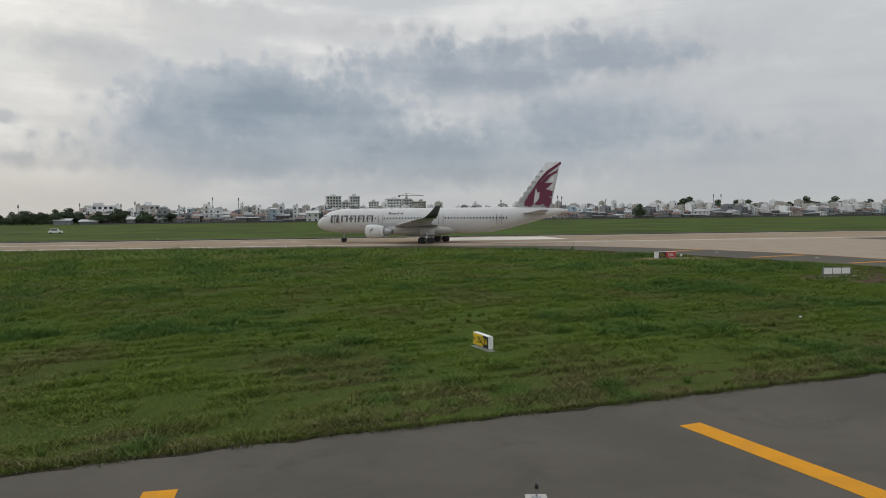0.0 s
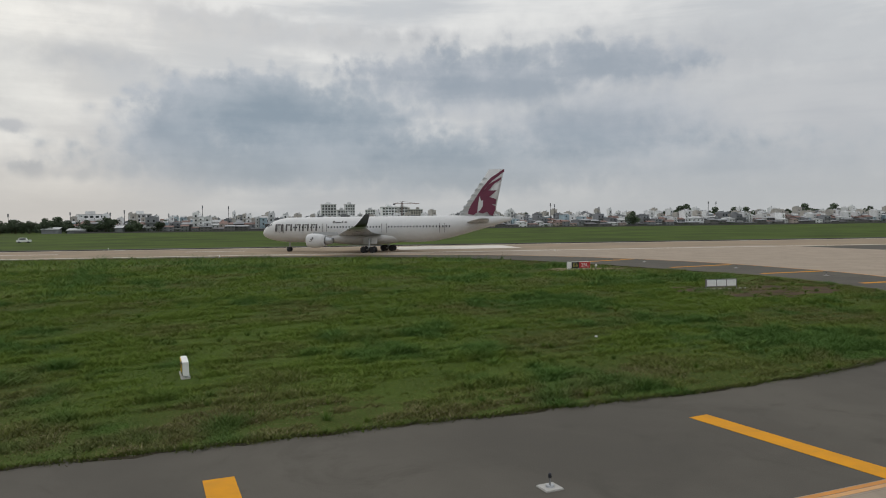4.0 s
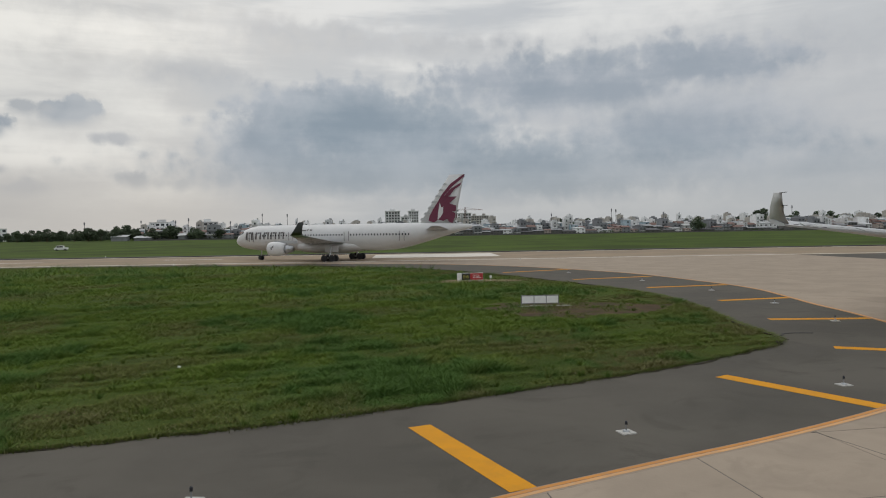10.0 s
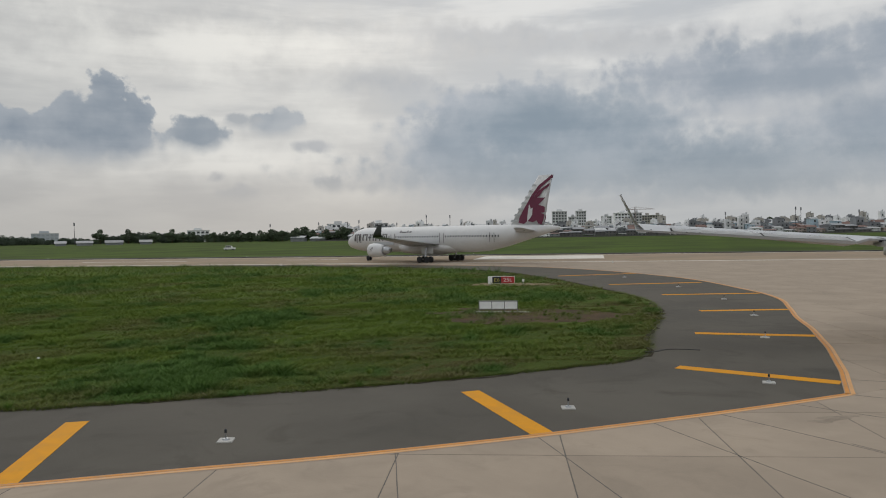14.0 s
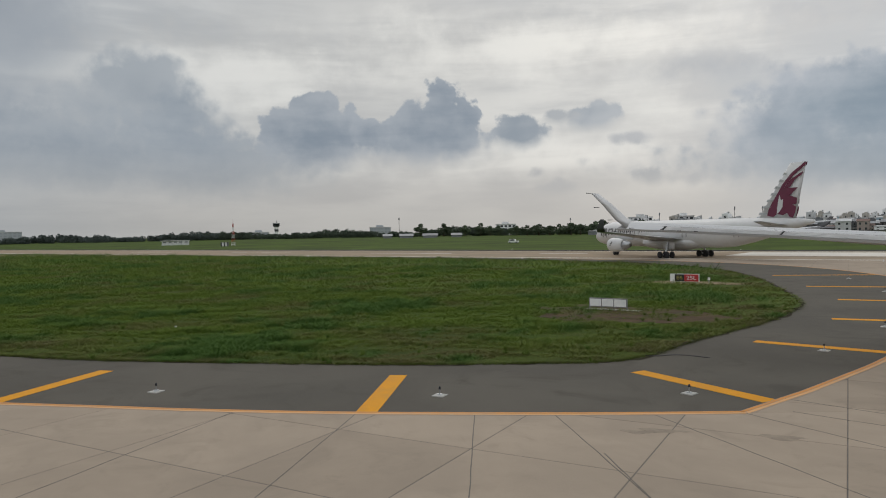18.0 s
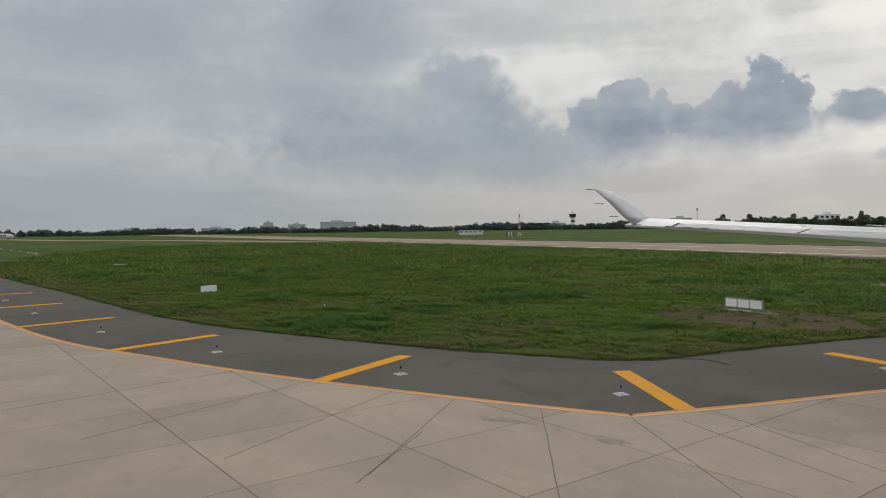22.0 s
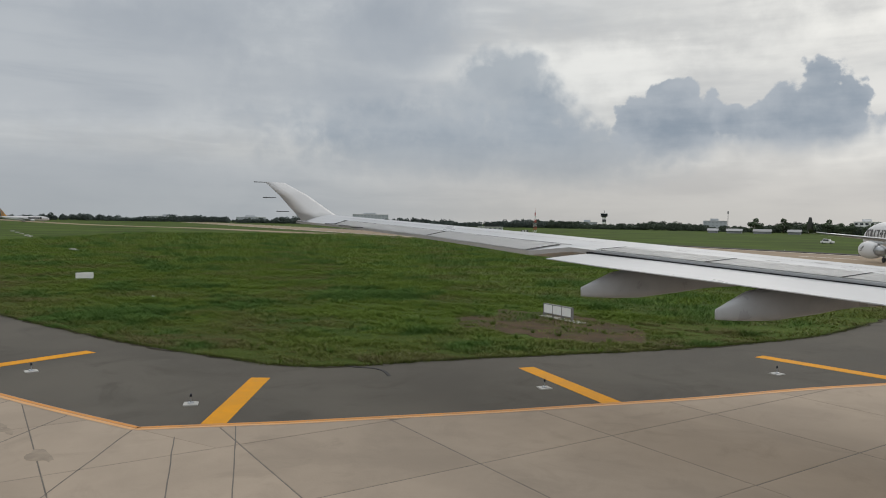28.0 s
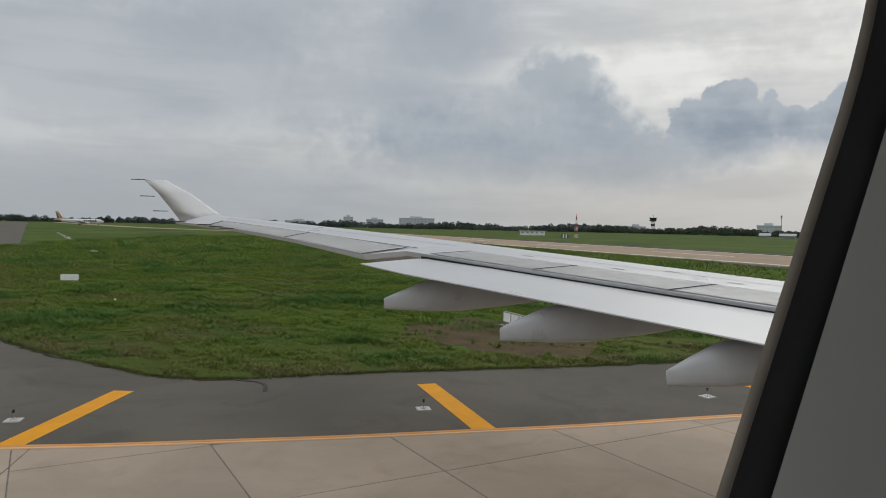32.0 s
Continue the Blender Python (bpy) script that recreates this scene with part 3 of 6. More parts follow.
def airliner(name, label, k, low, tail_colour, letters, fin_art, belly, wing_tip, emblem=False):
    """A twin-engined jet, nose at x = 0, tail towards +x; k scales it, low is how far the belly drops."""
    root = thing(name, label, "airplane")
    R, CZ = 2.82 * k, 4.95 * k - low

    def z(h):
        return h * k - low

    rings = [(0.0, -0.72, 0.1, 0.1), (0.1, -0.7, 0.45, 0.42), (0.4, -0.64, 0.85, 0.82), (1.0, -0.54, 1.3, 1.28), (1.9, -0.38, 1.76, 1.76), (3.1, -0.18, 2.2, 2.22), (4.6, -0.05, 2.56, 2.56), (6.4, 0, 2.78, 2.78), (8.2, 0, 2.82, 2.82), (20, 0, 2.82, 2.82), (38, 0, 2.82, 2.82), (42, 0.12, 2.72, 2.7), (46, 0.5, 2.35, 2.3), (50, 1.0, 1.75, 1.75), (54, 1.5, 1.05, 1.15), (57.5, 1.85, 0.5, 0.55), (58.8, 1.95, 0.22, 0.28)]

    def on_skin(x, deg, side):
        """A point just proud of the cabin's skin, deg degrees above its flank."""
        for (xa, ca, ya, za), (xb, cb, yb, zb) in zip(rings, rings[1:]):
            if xa <= x <= xb:
                f = (x - xa) / (xb - xa)
                c, ry, rz = ca + f * (cb - ca), ya + f * (yb - ya) + 0.02, za + f * (zb - za) + 0.02
                return x * k, side * ry * math.cos(radians(deg)) * k, CZ + (c + rz * math.sin(radians(deg))) * k

    part("fuselage", loft([(x * k, CZ + dz * k, a * k, b * k) for x, dz, a, b in rings]), SKIN, root, smooth=True)
    part("belly_fairing", loft([(x * k, CZ + dz * k, a * k, b * k) for x, dz, a, b in [(17, -1.6, 1.2, 0.8), (19, -1.75, 2.6, 1.35), (23, -1.85, 3.0, 1.6), (29, -1.85, 3.0, 1.6), (33, -1.7, 2.5, 1.3), (36, -1.5, 1.2, 0.9)]]), belly, root, smooth=True)
    for s in (1, -1):
        st = [(20.0, 1.8, 3.75, 10.6), (24.5, 9.2, 4.35, 7.0), (31.2, 20, 5.15, 4.4), (36.6, 28.8, 5.75, 2.5)]
        wing = part("wing", foil_skin([(x * k, s * y * k, z(h), c * k) for x, y, h, c in st]), WING, root, "light grey swept wing", True)
        if wing_tip:
            tip = [(36.9, 28.8, 5.75, 2.4), (38.0, 29.6, 6.4, 1.9), (39.6, 30.1, 7.9, 0.95)]
            part("winglet", foil_skin([(x * k, s * y * k, z(h), c * k) for x, y, h, c in tip], thick=0.05), wing_tip, wing, "upturned wing tip", True)
        part("tailplane", foil_skin([(49.2 * k, s * 1.0 * k, z(6.3), 5.0 * k), (54.6 * k, s * 9.7 * k, z(7.0), 1.9 * k)]), WING, root, smooth=True)
        # engine under the wing
        ex, ey, ez = 16.8, 9.4, 2.75
        eng = part("engine", loft([((ex + a) * k, z(ez), b * k, b * k) for a, b in [(0.0, 1.22), (0.15, 1.38), (0.9, 1.52), (2.4, 1.5), (3.6, 1.28), (4.2, 1.12)]], 24), SKIN, root, "white engine nacelle", True)
        eng.location.y = s * ey * k
        part("intake", loft([((ex - 0.02) * k, z(ez), 1.16 * k, 1.16 * k), ((ex - 0.035) * k, z(ez), 0.6 * k, 0.6 * k)], 24), BLACK, eng)
        part("nozzle", loft([((ex + a) * k, z(ez), b * k, b * k) for a, b in [(4.1, 1.0), (5.0, 0.85), (5.9, 0.55)]], 20), METAL, eng, "bare metal exhaust nozzle", True)
        py = bmesh.new()
        box(py, (ex + 1.2) * k, (ex + 7.0) * k, -0.2 * k, 0.2 * k, z(ez + 1.1), z(ez + 1.75), 0.1 * k)
        part("pylon", py, WING, eng)
        # main gear
        gx, gy = 29.0, 5.35
        leg = bmesh.new()
        rod(leg, (gx * k, s * gy * k, 0.75 * k), (gx * k, s * (gy - 0.4) * k, z(3.2)), 0.2 * k)
        rod(leg, ((gx - 1.0) * k, s * gy * k, 0.7 * k), ((gx + 1.0) * k, s * gy * k, 0.7 * k), 0.16 * k)
        gear = part("main_gear", leg, METAL, root)
        for dx in (-0.98, 0.98):
            for dy in (-0.7, 0.7):
                part("tyre", wheel((gx + dx) * k, (s * gy + dy) * k, 0.69 * k, 0.69 * k, 0.5 * k), RUBBER, gear)
        box_d = bmesh.new()
        box(box_d, (gx - 1.6) * k, (gx + 1.6) * k, s * (gy - 0.75) * k - 0.04, s * (gy - 0.75) * k + 0.04, z(1.9), z(3.2), 0.02)
        part("gear_door", box_d, SKIN, root)
    leg = bmesh.new()
    rod(leg, (6.7 * k, 0, 0.55 * k), (6.9 * k, 0, z(2.6)), 0.14 * k)
    rod(leg, (6.7 * k, -0.4 * k, 0.52 * k), (6.7 * k, 0.4 * k, 0.52 * k), 0.09 * k)
    gear = part("nose_gear", leg, METAL, root)
    for dy in (-0.38, 0.38):
        part("tyre", wheel(6.7 * k, dy * k, 0.53 * k, 0.53 * k, 0.36 * k), RUBBER, gear)
    # fin
    fx = lambda f, h: (46.5 + h * 7.6 + f * (8.2 - h * 5.0)) * k  # noqa: E731
    fz = lambda h: z(7.2 + h * 10.0)  # noqa: E731
    fin = part("fin", foil_skin([(fx(0, 0), fz(-0.08), 0, 8.4 * k), (fx(0, 1), fz(1), 0, 3.2 * k)], True, 0.045), tail_colour, root, "tall swept tail fin", True)
    for s in (1, -1):
        for outline, mat, nm in fin_art:
            part(nm, on_fin(outline, 0.40 * k * s, s, fx, fz), mat, fin)
        if emblem:
            part("emblem_throat", on_fin(THROAT, 0.46 * k * s, s, fx, fz), SKIN, fin)
    # cabin windows, doors, cockpit glass and plain lettering bars on both sides
    pane = mesh_of("window", boxed(-0.13 * k, 0.13 * k, -0.03, 0.03, -0.2 * k, 0.2 * k, 0.02), GLASS)
    for s in (1, -1):
        for i in range(52):
            x = 9.5 + i * 0.72
            if i in (10, 11, 30, 31):
                continue
            o = part("window", pane, GLASS, root)
            o.location = (x * k, s * (R - 0.055 * k), CZ + 0.55 * k)
        for x in (6.3, 17.2, 31.5, 44.6):
            fr = bmesh.new()
            yy = s * (R if x < 40 else R * 0.955)
            for dx in (-0.55, 0.55):
                box(fr, (x + dx - 0.035) * k, (x + dx + 0.035) * k, yy - 0.06, yy + 0.035, CZ - 0.75 * k, CZ + 1.25 * k)
            part("door_outline", fr, GREYMARK, root)
        for i, (x0, x1, z0, z1) in enumerate(letters):
            # a bar follows the round side of the cabin
            bar = bmesh.new()
            rows = []
            for j in range(7):
                zz = z0 + (z1 - z0) * j / 6
                yy = math.sqrt(max(0.01, 2.84**2 - zz**2))
                lean = 0.0
                rows.append([bar.verts.new(((x + lean) * k, s * yy * k, CZ + zz * k)) for x in (x0, x1)])
            for a, b in zip(rows, rows[1:]):
                bar.faces.new((a[0], a[1], b[1], b[0]))
            bmesh.ops.solidify(bar, geom=bar.faces[:], thickness=0.03)
            bmesh.ops.recalc_face_normals(bar, faces=bar.faces)
            part("lettering_bar", bar, GREYMARK if k > 0.8 else BLACK, root)
        for x0, x1, t0, t1 in [(1.45, 2.0, 52, 84), (1.95, 2.6, 36, 54), (2.7, 3.25, 33, 48)]:
            bmc = bmesh.new()
            grid = [[bmc.verts.new(on_skin(x0 + (x1 - x0) * i / 3, t0 + (t1 - t0) * j / 4, s)) for j in range(5)] for i in range(4)]
            for i in range(3):
                for j in range(4):
                    bmc.faces.new((grid[i][j], grid[i + 1][j], grid[i + 1][j + 1], grid[i][j + 1]))
            bmesh.ops.recalc_face_normals(bmc, faces=bmc.faces)
            bmesh.ops.solidify(bmc, geom=bmc.faces[:], thickness=0.03)
            part("cockpit_window", bmc, GLASS, root)
        if emblem:
            mark = bmesh.new()
            for x0, x1, t0, t1 in [(17.9, 18.5, -8, 16), (18.3, 18.8, 8, 30)]:
                vs = [mark.verts.new((x * k, s * (9.4 + 1.53 * math.cos(radians(t))) * k, z(2.75 + 1.53 * math.sin(radians(t))))) for x, t in ((x0, t0), (x1, t0 + 4), (x1 - 0.1, t1), (x0 + 0.15, t1 - 4))]
                mark.faces.new(vs)
            bmesh.ops.solidify(mark, geom=mark.faces[:], thickness=0.03)
            part("engine_emblem", mark, GREYMARK, root)
    return root


# tail emblem as plain shapes: share of the chord, share of the height
ART = [([(0.308, 0.086), (0.26, 0.181), (0.248, 0.314), (0.274, 0.486), (0.374, 0.581), (0.663, 0.562), (0.931, 0.562), (0.788, 0.467), (0.731, 0.429), (0.995, 0.381), (1.022, 0.276), (0.9, 0.271), (1.031, 0.229), (1.041, 0.152), (1.011, 0.038), (0.917, 0.057), (0.828, 0.124), (0.728, 0.086), (0.561, 0.114), (0.488, 0.057)], MAROON, "emblem_shape"),
       ([(0.267, 0.467), (0.28, 0.629), (0.415, 0.819), (1.013, 1.0), (1.042, 0.943), (0.58, 0.771), (0.425, 0.619), (0.363, 0.524)], MAROON, "emblem_stripe"),
       ([(0.401, 0.571), (0.521, 0.705), (0.975, 0.838), (0.981, 0.781), (0.729, 0.705), (0.636, 0.59), (0.553, 0.562)], MAROON, "emblem_stripe")]
for i in range(7):
    h = 0.10 + i * 0.115
    ART.append(([(0.04, h), (0.30 - 0.012 * i, h + 0.012), (0.30 - 0.012 * i, h + 0.03), (0.04, h + 0.05)], BELLY, "emblem_band"))
THROAT = [(0.368, 0.448), (0.509, 0.352), (0.559, 0.371), (0.639, 0.238), (0.607, 0.152), (0.559, 0.11), (0.501, 0.214), (0.435, 0.333)]

BARS_A = [(4.6, 7.0, -0.35, 1.35), (7.3, 9.3, -0.25, 1.3), (9.6, 11.4, -0.25, 1.3), (11.5, 13.5, -0.25, 1.3), (13.7, 15.6, -0.25, 1.3)]
BARS_A = [(a + dx * (b - a), a + (dx + wd) * (b - a), lo if dx != 0.32 else hi - 0.3, hi) for a, b, lo, hi in BARS_A for dx, wd in ((0.05, 0.2), (0.32, 0.3), (0.66, 0.2))] + [(19.0, 19.5, 1.45, 1.95), (19.7, 21.0, 1.45, 1.7), (21.2, 21.5, 1.45, 1.95), (21.9, 22.5, 1.45, 1.8)]
jet = airliner("airliner", "white wide-body airliner with maroon tail emblem on the runway", 0.88, 0.0, SKIN, BARS_A, ART, SKIN, TIP_GREY, True)
jet.matrix_world = spot(6.5, 151.8, 0.006, -30)

ORANGE_TAIL = material("tail_orange", (0.62, 0.30, 0.06), 0.4, 0.05, 2, 20, 0.02)
ART_B = [([(0.05, 0.0), (0.45, 0.0), (0.30, 0.45), (0.10, 0.95), (0.02, 0.9), (0.12, 0.4)], ORANGE_TAIL, "emblem_stripe"), ([(0.55, 0.0), (0.80, 0.0), (0.55, 0.5), (0.45, 0.95), (0.35, 0.9), (0.45, 0.45)], ORANGE_TAIL, "emblem_stripe")]
BARS_B = [(9.0 + i * 2.2, 10.6 + i * 2.2, -0.6, 1.5 if i % 3 else 2.0) for i in range(7)]
small = airliner("airliner", "small white airliner with striped orange tail on a far taxiway", 0.64, -0.1, GREYMARK, BARS_B, ART_B, SKIN, None)
small.matrix_world = Matrix.Translation((-583, -139, -0.05)) @ pose(0, 0, 0, 0, 0, -73)

# ---- the town and woods beyond the field ----
def drawn(seat, yaw, place, turn):
    """The skyline is sketched as seen from one seat with its heading; this lays the sketch before a place of the taxi
    route, widened and heightened to fit the camera's view.
    """
    size = Matrix.Diagonal((1.056, 1, 1.056, 1))
    return Matrix.Translation((*place, 5.7)) @ pose(0, 0, 0, 0, 0, turn) @ size @ pose(0, 0, 0, 0, 0, -yaw) @ Matrix.Translation((-seat[0], -seat[1], -5.7))


E0, E1, E2 = (0.0, 0.0), (56.8, 18.4), (72.55, 43.5)
EARLY = drawn(E0, 0.6, (1.1, 0.1), 3.65)
TOWN = drawn((26.0, 8.3), 6.75, (26.5, 9.1), 7.95)
BEND = drawn(E1, 36.05, (56.2, 19.6), 36.1)
WEST_SIDE = drawn((73.6, 43.3), 84.8, E2, 84.9)
rng = random.Random(7)
WALLS = [material("wall_" + n, c, 0.85, 0.14, 0.25, 3, 0.05, second=tuple(x * 0.6 for x in c), size=0.6, tone=0.22) for n, c in [("white", (0.74, 0.75, 0.75)), ("cream", (0.42, 0.40, 0.36)), ("grey", (0.21, 0.22, 0.23)), ("pale_blue", (0.34, 0.43, 0.48)), ("pinkish", (0.38, 0.32, 0.29)), ("bare_cement", (0.13, 0.125, 0.12))]]
ROOFS = [material("roof_" + n, c, 0.7, 0.2, 0.4, 4, 0.1, tone=0.2) for n, c in [("sheet_metal", (0.24, 0.25, 0.26)), ("rusty_red", (0.17, 0.10, 0.08)), ("dark", (0.08, 0.08, 0.085)), ("pale", (0.46, 0.47, 0.47))]]
WINDOW = material("window_dark", (0.035, 0.04, 0.045), 0.3, 0.3, 0.5, 4, 0.0, tone=0.3)
FRAME = material("window_frame", (0.55, 0.55, 0.54), 0.6, 0.1, 1, 10, 0.0)


def town_house(wide, deep, floors, wall, roof, style, label):
    """A narrow town house that looks towards the airfield (-y): walls, roof, windows, balcony, water tank."""
    h = 3.1 * floors
    root = thing("town_house", label, "house", "houses along the field")
    part("wall", boxed(-wide / 2, wide / 2, 0, deep, -1.2, h, 0.03), wall, root)
    if style == "pitched":
        bm = bmesh.new()
        o = 0.35
        vs = [bm.verts.new(p) for p in ((-wide / 2 - o, -o, h), (wide / 2 + o, -o, h), (wide / 2 + o, deep + o, h), (-wide / 2 - o, deep + o, h), (-wide / 2 - o, deep / 2, h + wide * 0.22), (wide / 2 + o, deep / 2, h + wide * 0.22))]
        for f in ((0, 1, 5, 4), (2, 3, 4, 5), (0, 4, 3), (1, 2, 5), (0, 3, 2, 1)):
            bm.faces.new([vs[i] for i in f])
        bmesh.ops.recalc_face_normals(bm, faces=bm.faces)
        part("roof", bm, roof, root)
    elif style == "lean":
        bm = bmesh.new()
        box(bm, -wide / 2 - 0.3, wide / 2 + 0.3, -0.6, deep + 0.3, h, h + 0.14)
        for v in bm.verts:
            v.co.z += (v.co.y + 0.6) * 0.16
        part("roof", bm, roof, root)
    else:
        bm = bmesh.new()
        for a in ((-wide / 2, wide / 2, -0.05, 0.15), (-wide / 2, wide / 2, deep - 0.15, deep + 0.05), (-wide / 2 - 0.05, -wide / 2 + 0.15, 0, deep), (wide / 2 - 0.15, wide / 2 + 0.05, 0, deep)):
            box(bm, *a, h - 0.02, h + 0.9)
        part("parapet", bm, wall, root)
        part("stair_hut", boxed(-wide * 0.3, wide * 0.15, deep * 0.45, deep * 0.8, h, h + 1.7, 0.03), wall, root)
        tank = bmesh.new()
        rod(tank, (wide * 0.3, deep * 0.5, h + 0.9), (wide * 0.3, deep * 0.5, h + 2.2), 0.55, sides=12)
        part("water_tank", tank, METAL, root, "steel rooftop water tank")
    cols = max(1, int(wide / 2.9))
    for f in range(floors):
        for c in range(cols):
            x = (c + 0.5) * wide / cols - wide / 2
            z = f * 3.1 + 0.95
            big = style != "lean" and (f + c) % 3 == 0
            part("window", boxed(x - 0.6, x + 0.6, -0.07, 0.02, z - (0.5 if big else 0), z + 1.3, 0.02), WINDOW, root)
        if f and style == "flat":
            bal = bmesh.new()
            box(bal, -wide / 2, wide / 2, -1.0, 0.0, f * 3.1 - 0.12, f * 3.1 + 0.05)
            box(bal, -wide / 2, wide / 2, -1.0, -0.92, f * 3.1, f * 3.1 + 0.85)
            part("balcony", bal, FRAME if f % 2 else wall, root)
    return root


KINDS = []
for i, (wd, dp, fl, wl, rf, st, lb) in enumerate([
        (4.6, 12, 3, 0, 0, "flat", "white three-storey narrow town house with balconies"),
        (5.2, 13, 4, 1, 0, "flat", "cream four-storey town house with flat roof"),
        (8.0, 11, 2, 2, 1, "pitched", "grey two-storey house with rusty pitched roof"),
        (9.5, 9, 2, 5, 0, "lean", "bare cement shed house with sheet-metal roof"),
        (5.0, 12, 3, 3, 3, "pitched", "pale blue three-storey house with pale roof"),
        (6.5, 10, 2, 4, 1, "pitched", "pinkish two-storey house with red roof"),
        (4.2, 12, 4, 0, 0, "flat", "white tall narrow tube house with rooftop tank"),
        (11.0, 9, 1, 5, 2, "lean", "low cement workshop with dark metal roof"),
        (7.0, 12, 3, 2, 0, "flat", "grey three-storey flat-roofed house"),
        (8.5, 10, 2, 0, 3, "lean", "whitewashed two-storey house with pale sheet roof")]):
    KINDS.append(town_house(wd, dp, fl, WALLS[wl], ROOFS[rf], st, lb))
widths = [4.6, 5.2, 8.0, 9.5, 5.0, 6.5, 4.2, 11.0, 7.0, 8.5]
first = {}
for row, (v0, u0, u1, lowest) in enumerate([(541, -112, 520, 0.50), (552, -122, 530, 0.66), (566, -124, 540, 0.78)]):
    u = u0
    while u < u1:
        pick = rng.choice([3, 7, 3, 5, 9, 2, 7, 3, 8, 2] if row == 0 else [0, 3, 2, 4, 6, 8, 5, 9, 2, 5, 3, 8])
        wd = widths[pick]
        if rng.random() < 0.07:
            u += rng.uniform(1, 5)
            continue
        s, thin = rng.uniform(0.7, 1.3), rng.uniform(0.62, 0.92)
        v = v0 + rng.uniform(-3, 3)
        m = TOWN @ spot(u + thin * wd / 2, v, 0.6 - 0.1, rng.uniform(-9, 9)) @ Matrix.Diagonal((thin * rng.uniform(0.85, 1.1), 0.8, lowest * s, 1))
        if pick in first:
            copy_thing(KINDS[pick], m)
        else:
            first[pick] = True
            KINDS[pick].matrix_world = TOWN @ spot(u + wd / 2, v, 0.6 - 0.1)
        u += thin * wd + rng.choice([0.1, 0.2, 0.4, 1.0])
for i, kind in enumerate(KINDS):
    if i not in first:
        kind.matrix_world = TOWN @ spot(60 + 25 * i, 590, 0.6 - 0.1) @ Matrix.Diagonal((1, 1, 0.75, 1))


def jumble(rows):
    """The roofs further in, too many to count: the same kinds of house joined in one mesh."""
    verts, faces, slots, mats = [], [], [], []
    for v0, u0, u1, scale in rows:
        u = u0
        while u < u1:
            pick, thin = rng.choice([0, 8, 2, 5, 9, 4, 3, 2, 6, 9, 1, 3]), rng.uniform(0.5, 0.9)
            m = TOWN @ spot(u, v0 + rng.uniform(-5, 5), 0.6 - 0.1, rng.uniform(-14, 14)) @ Matrix.Diagonal((thin, 0.7, scale * rng.uniform(0.62, 1.12), 1))
            for o in KINDS[pick].children:
                base = len(verts)
                verts += [tuple(m @ p.co) for p in o.data.vertices]
                mat = o.data.materials[0]
                if mat not in mats:
                    mats.append(mat)
                for f in o.data.polygons:
                    faces.append([base + k for k in f.vertices])
                    slots.append(mats.index(mat))
            u += widths[pick] * thin + rng.choice([0.1, 0.3, 1.0, 2.5])
    me = bpy.data.meshes.new("far_houses")
    me.from_pydata(verts, [], faces)
    for mat in mats:
        me.materials.append(mat)
    me.polygons.foreach_set("material_index", slots)
    tagged(new("far_houses", me), "dense jumble of white and grey houses behind the front rows", "houses", kind="stuff")


jumble([(578, -126, 550, 0.80), (590, -128, 555, 0.84), (604, -130, 565, 0.88), (620, -132, 580, 0.92), (638, -136, 610, 0.98), (660, -140, 640, 1.04), (684, -140, 660, 1.10), (712, -140, 690, 1.16)])


# wall and pane colours of the far blocks, paled to imitate haze
HAZY = material("hazed_concrete", (0.46, 0.49, 0.52), 0.9, 0.08, 0.1, 1, 0.0)
HAZED_PANE = material("hazed_window", (0.36, 0.39, 0.42), 0.5, 0.15, 0.5, 4, 0.0)


def block(name, label, u, v, wide, deep, floors, cols, wall, turn=0.0, storey=3.0, category="apartment block", draw=None):
    """A large flat-roofed block with a window to each flat."""
    root = thing(name, label, category)
    h = floors * storey
    part("wall", boxed(-wide / 2, wide / 2, 0, deep, -1.2, h, 0.05), wall, root)
    part("roof", boxed(-wide / 2 - 0.4, wide / 2 + 0.4, -0.4, deep + 0.4, h, h + 0.5, 0.05), FRAME, root)
    part("lift_house", boxed(-wide * 0.2, wide * 0.15, deep * 0.3, deep * 0.7, h + 0.5, h + 2.8, 0.05), wall, root)
    cell = wide / cols
    pane = mesh_of("window", boxed(-cell * 0.3, cell * 0.3, -0.12, 0.05, -storey * 0.28, storey * 0.28, 0.02), WINDOW if wall is not HAZY else HAZED_PANE)
    for f in range(floors):
        for c in range(cols):
            o = part("window", pane, pane.materials[0], root)
            o.location = ((c + 0.5) * cell - wide / 2, 0, (f + 0.5) * storey)
    for c in range(1, cols, 2):
        part("pilaster", boxed(c * cell - wide / 2 - 0.18, c * cell - wide / 2 + 0.18, -0.35, 0.0, 0, h, 0.02), wall, root)
    root.matrix_world = draw @ spot(u, v, 1.2, turn)
    return root


def along(yaw, far, eye=(0.0, 0.0)):
    """u, v of the place in the direction yaw (left of +y), far metres from an eye in x, y."""
    x, y = eye[0] - math.sin(radians(yaw)) * far, eye[1] + math.cos(radians(yaw)) * far
    return x * CA + y * SA, -x * SA + y * CA


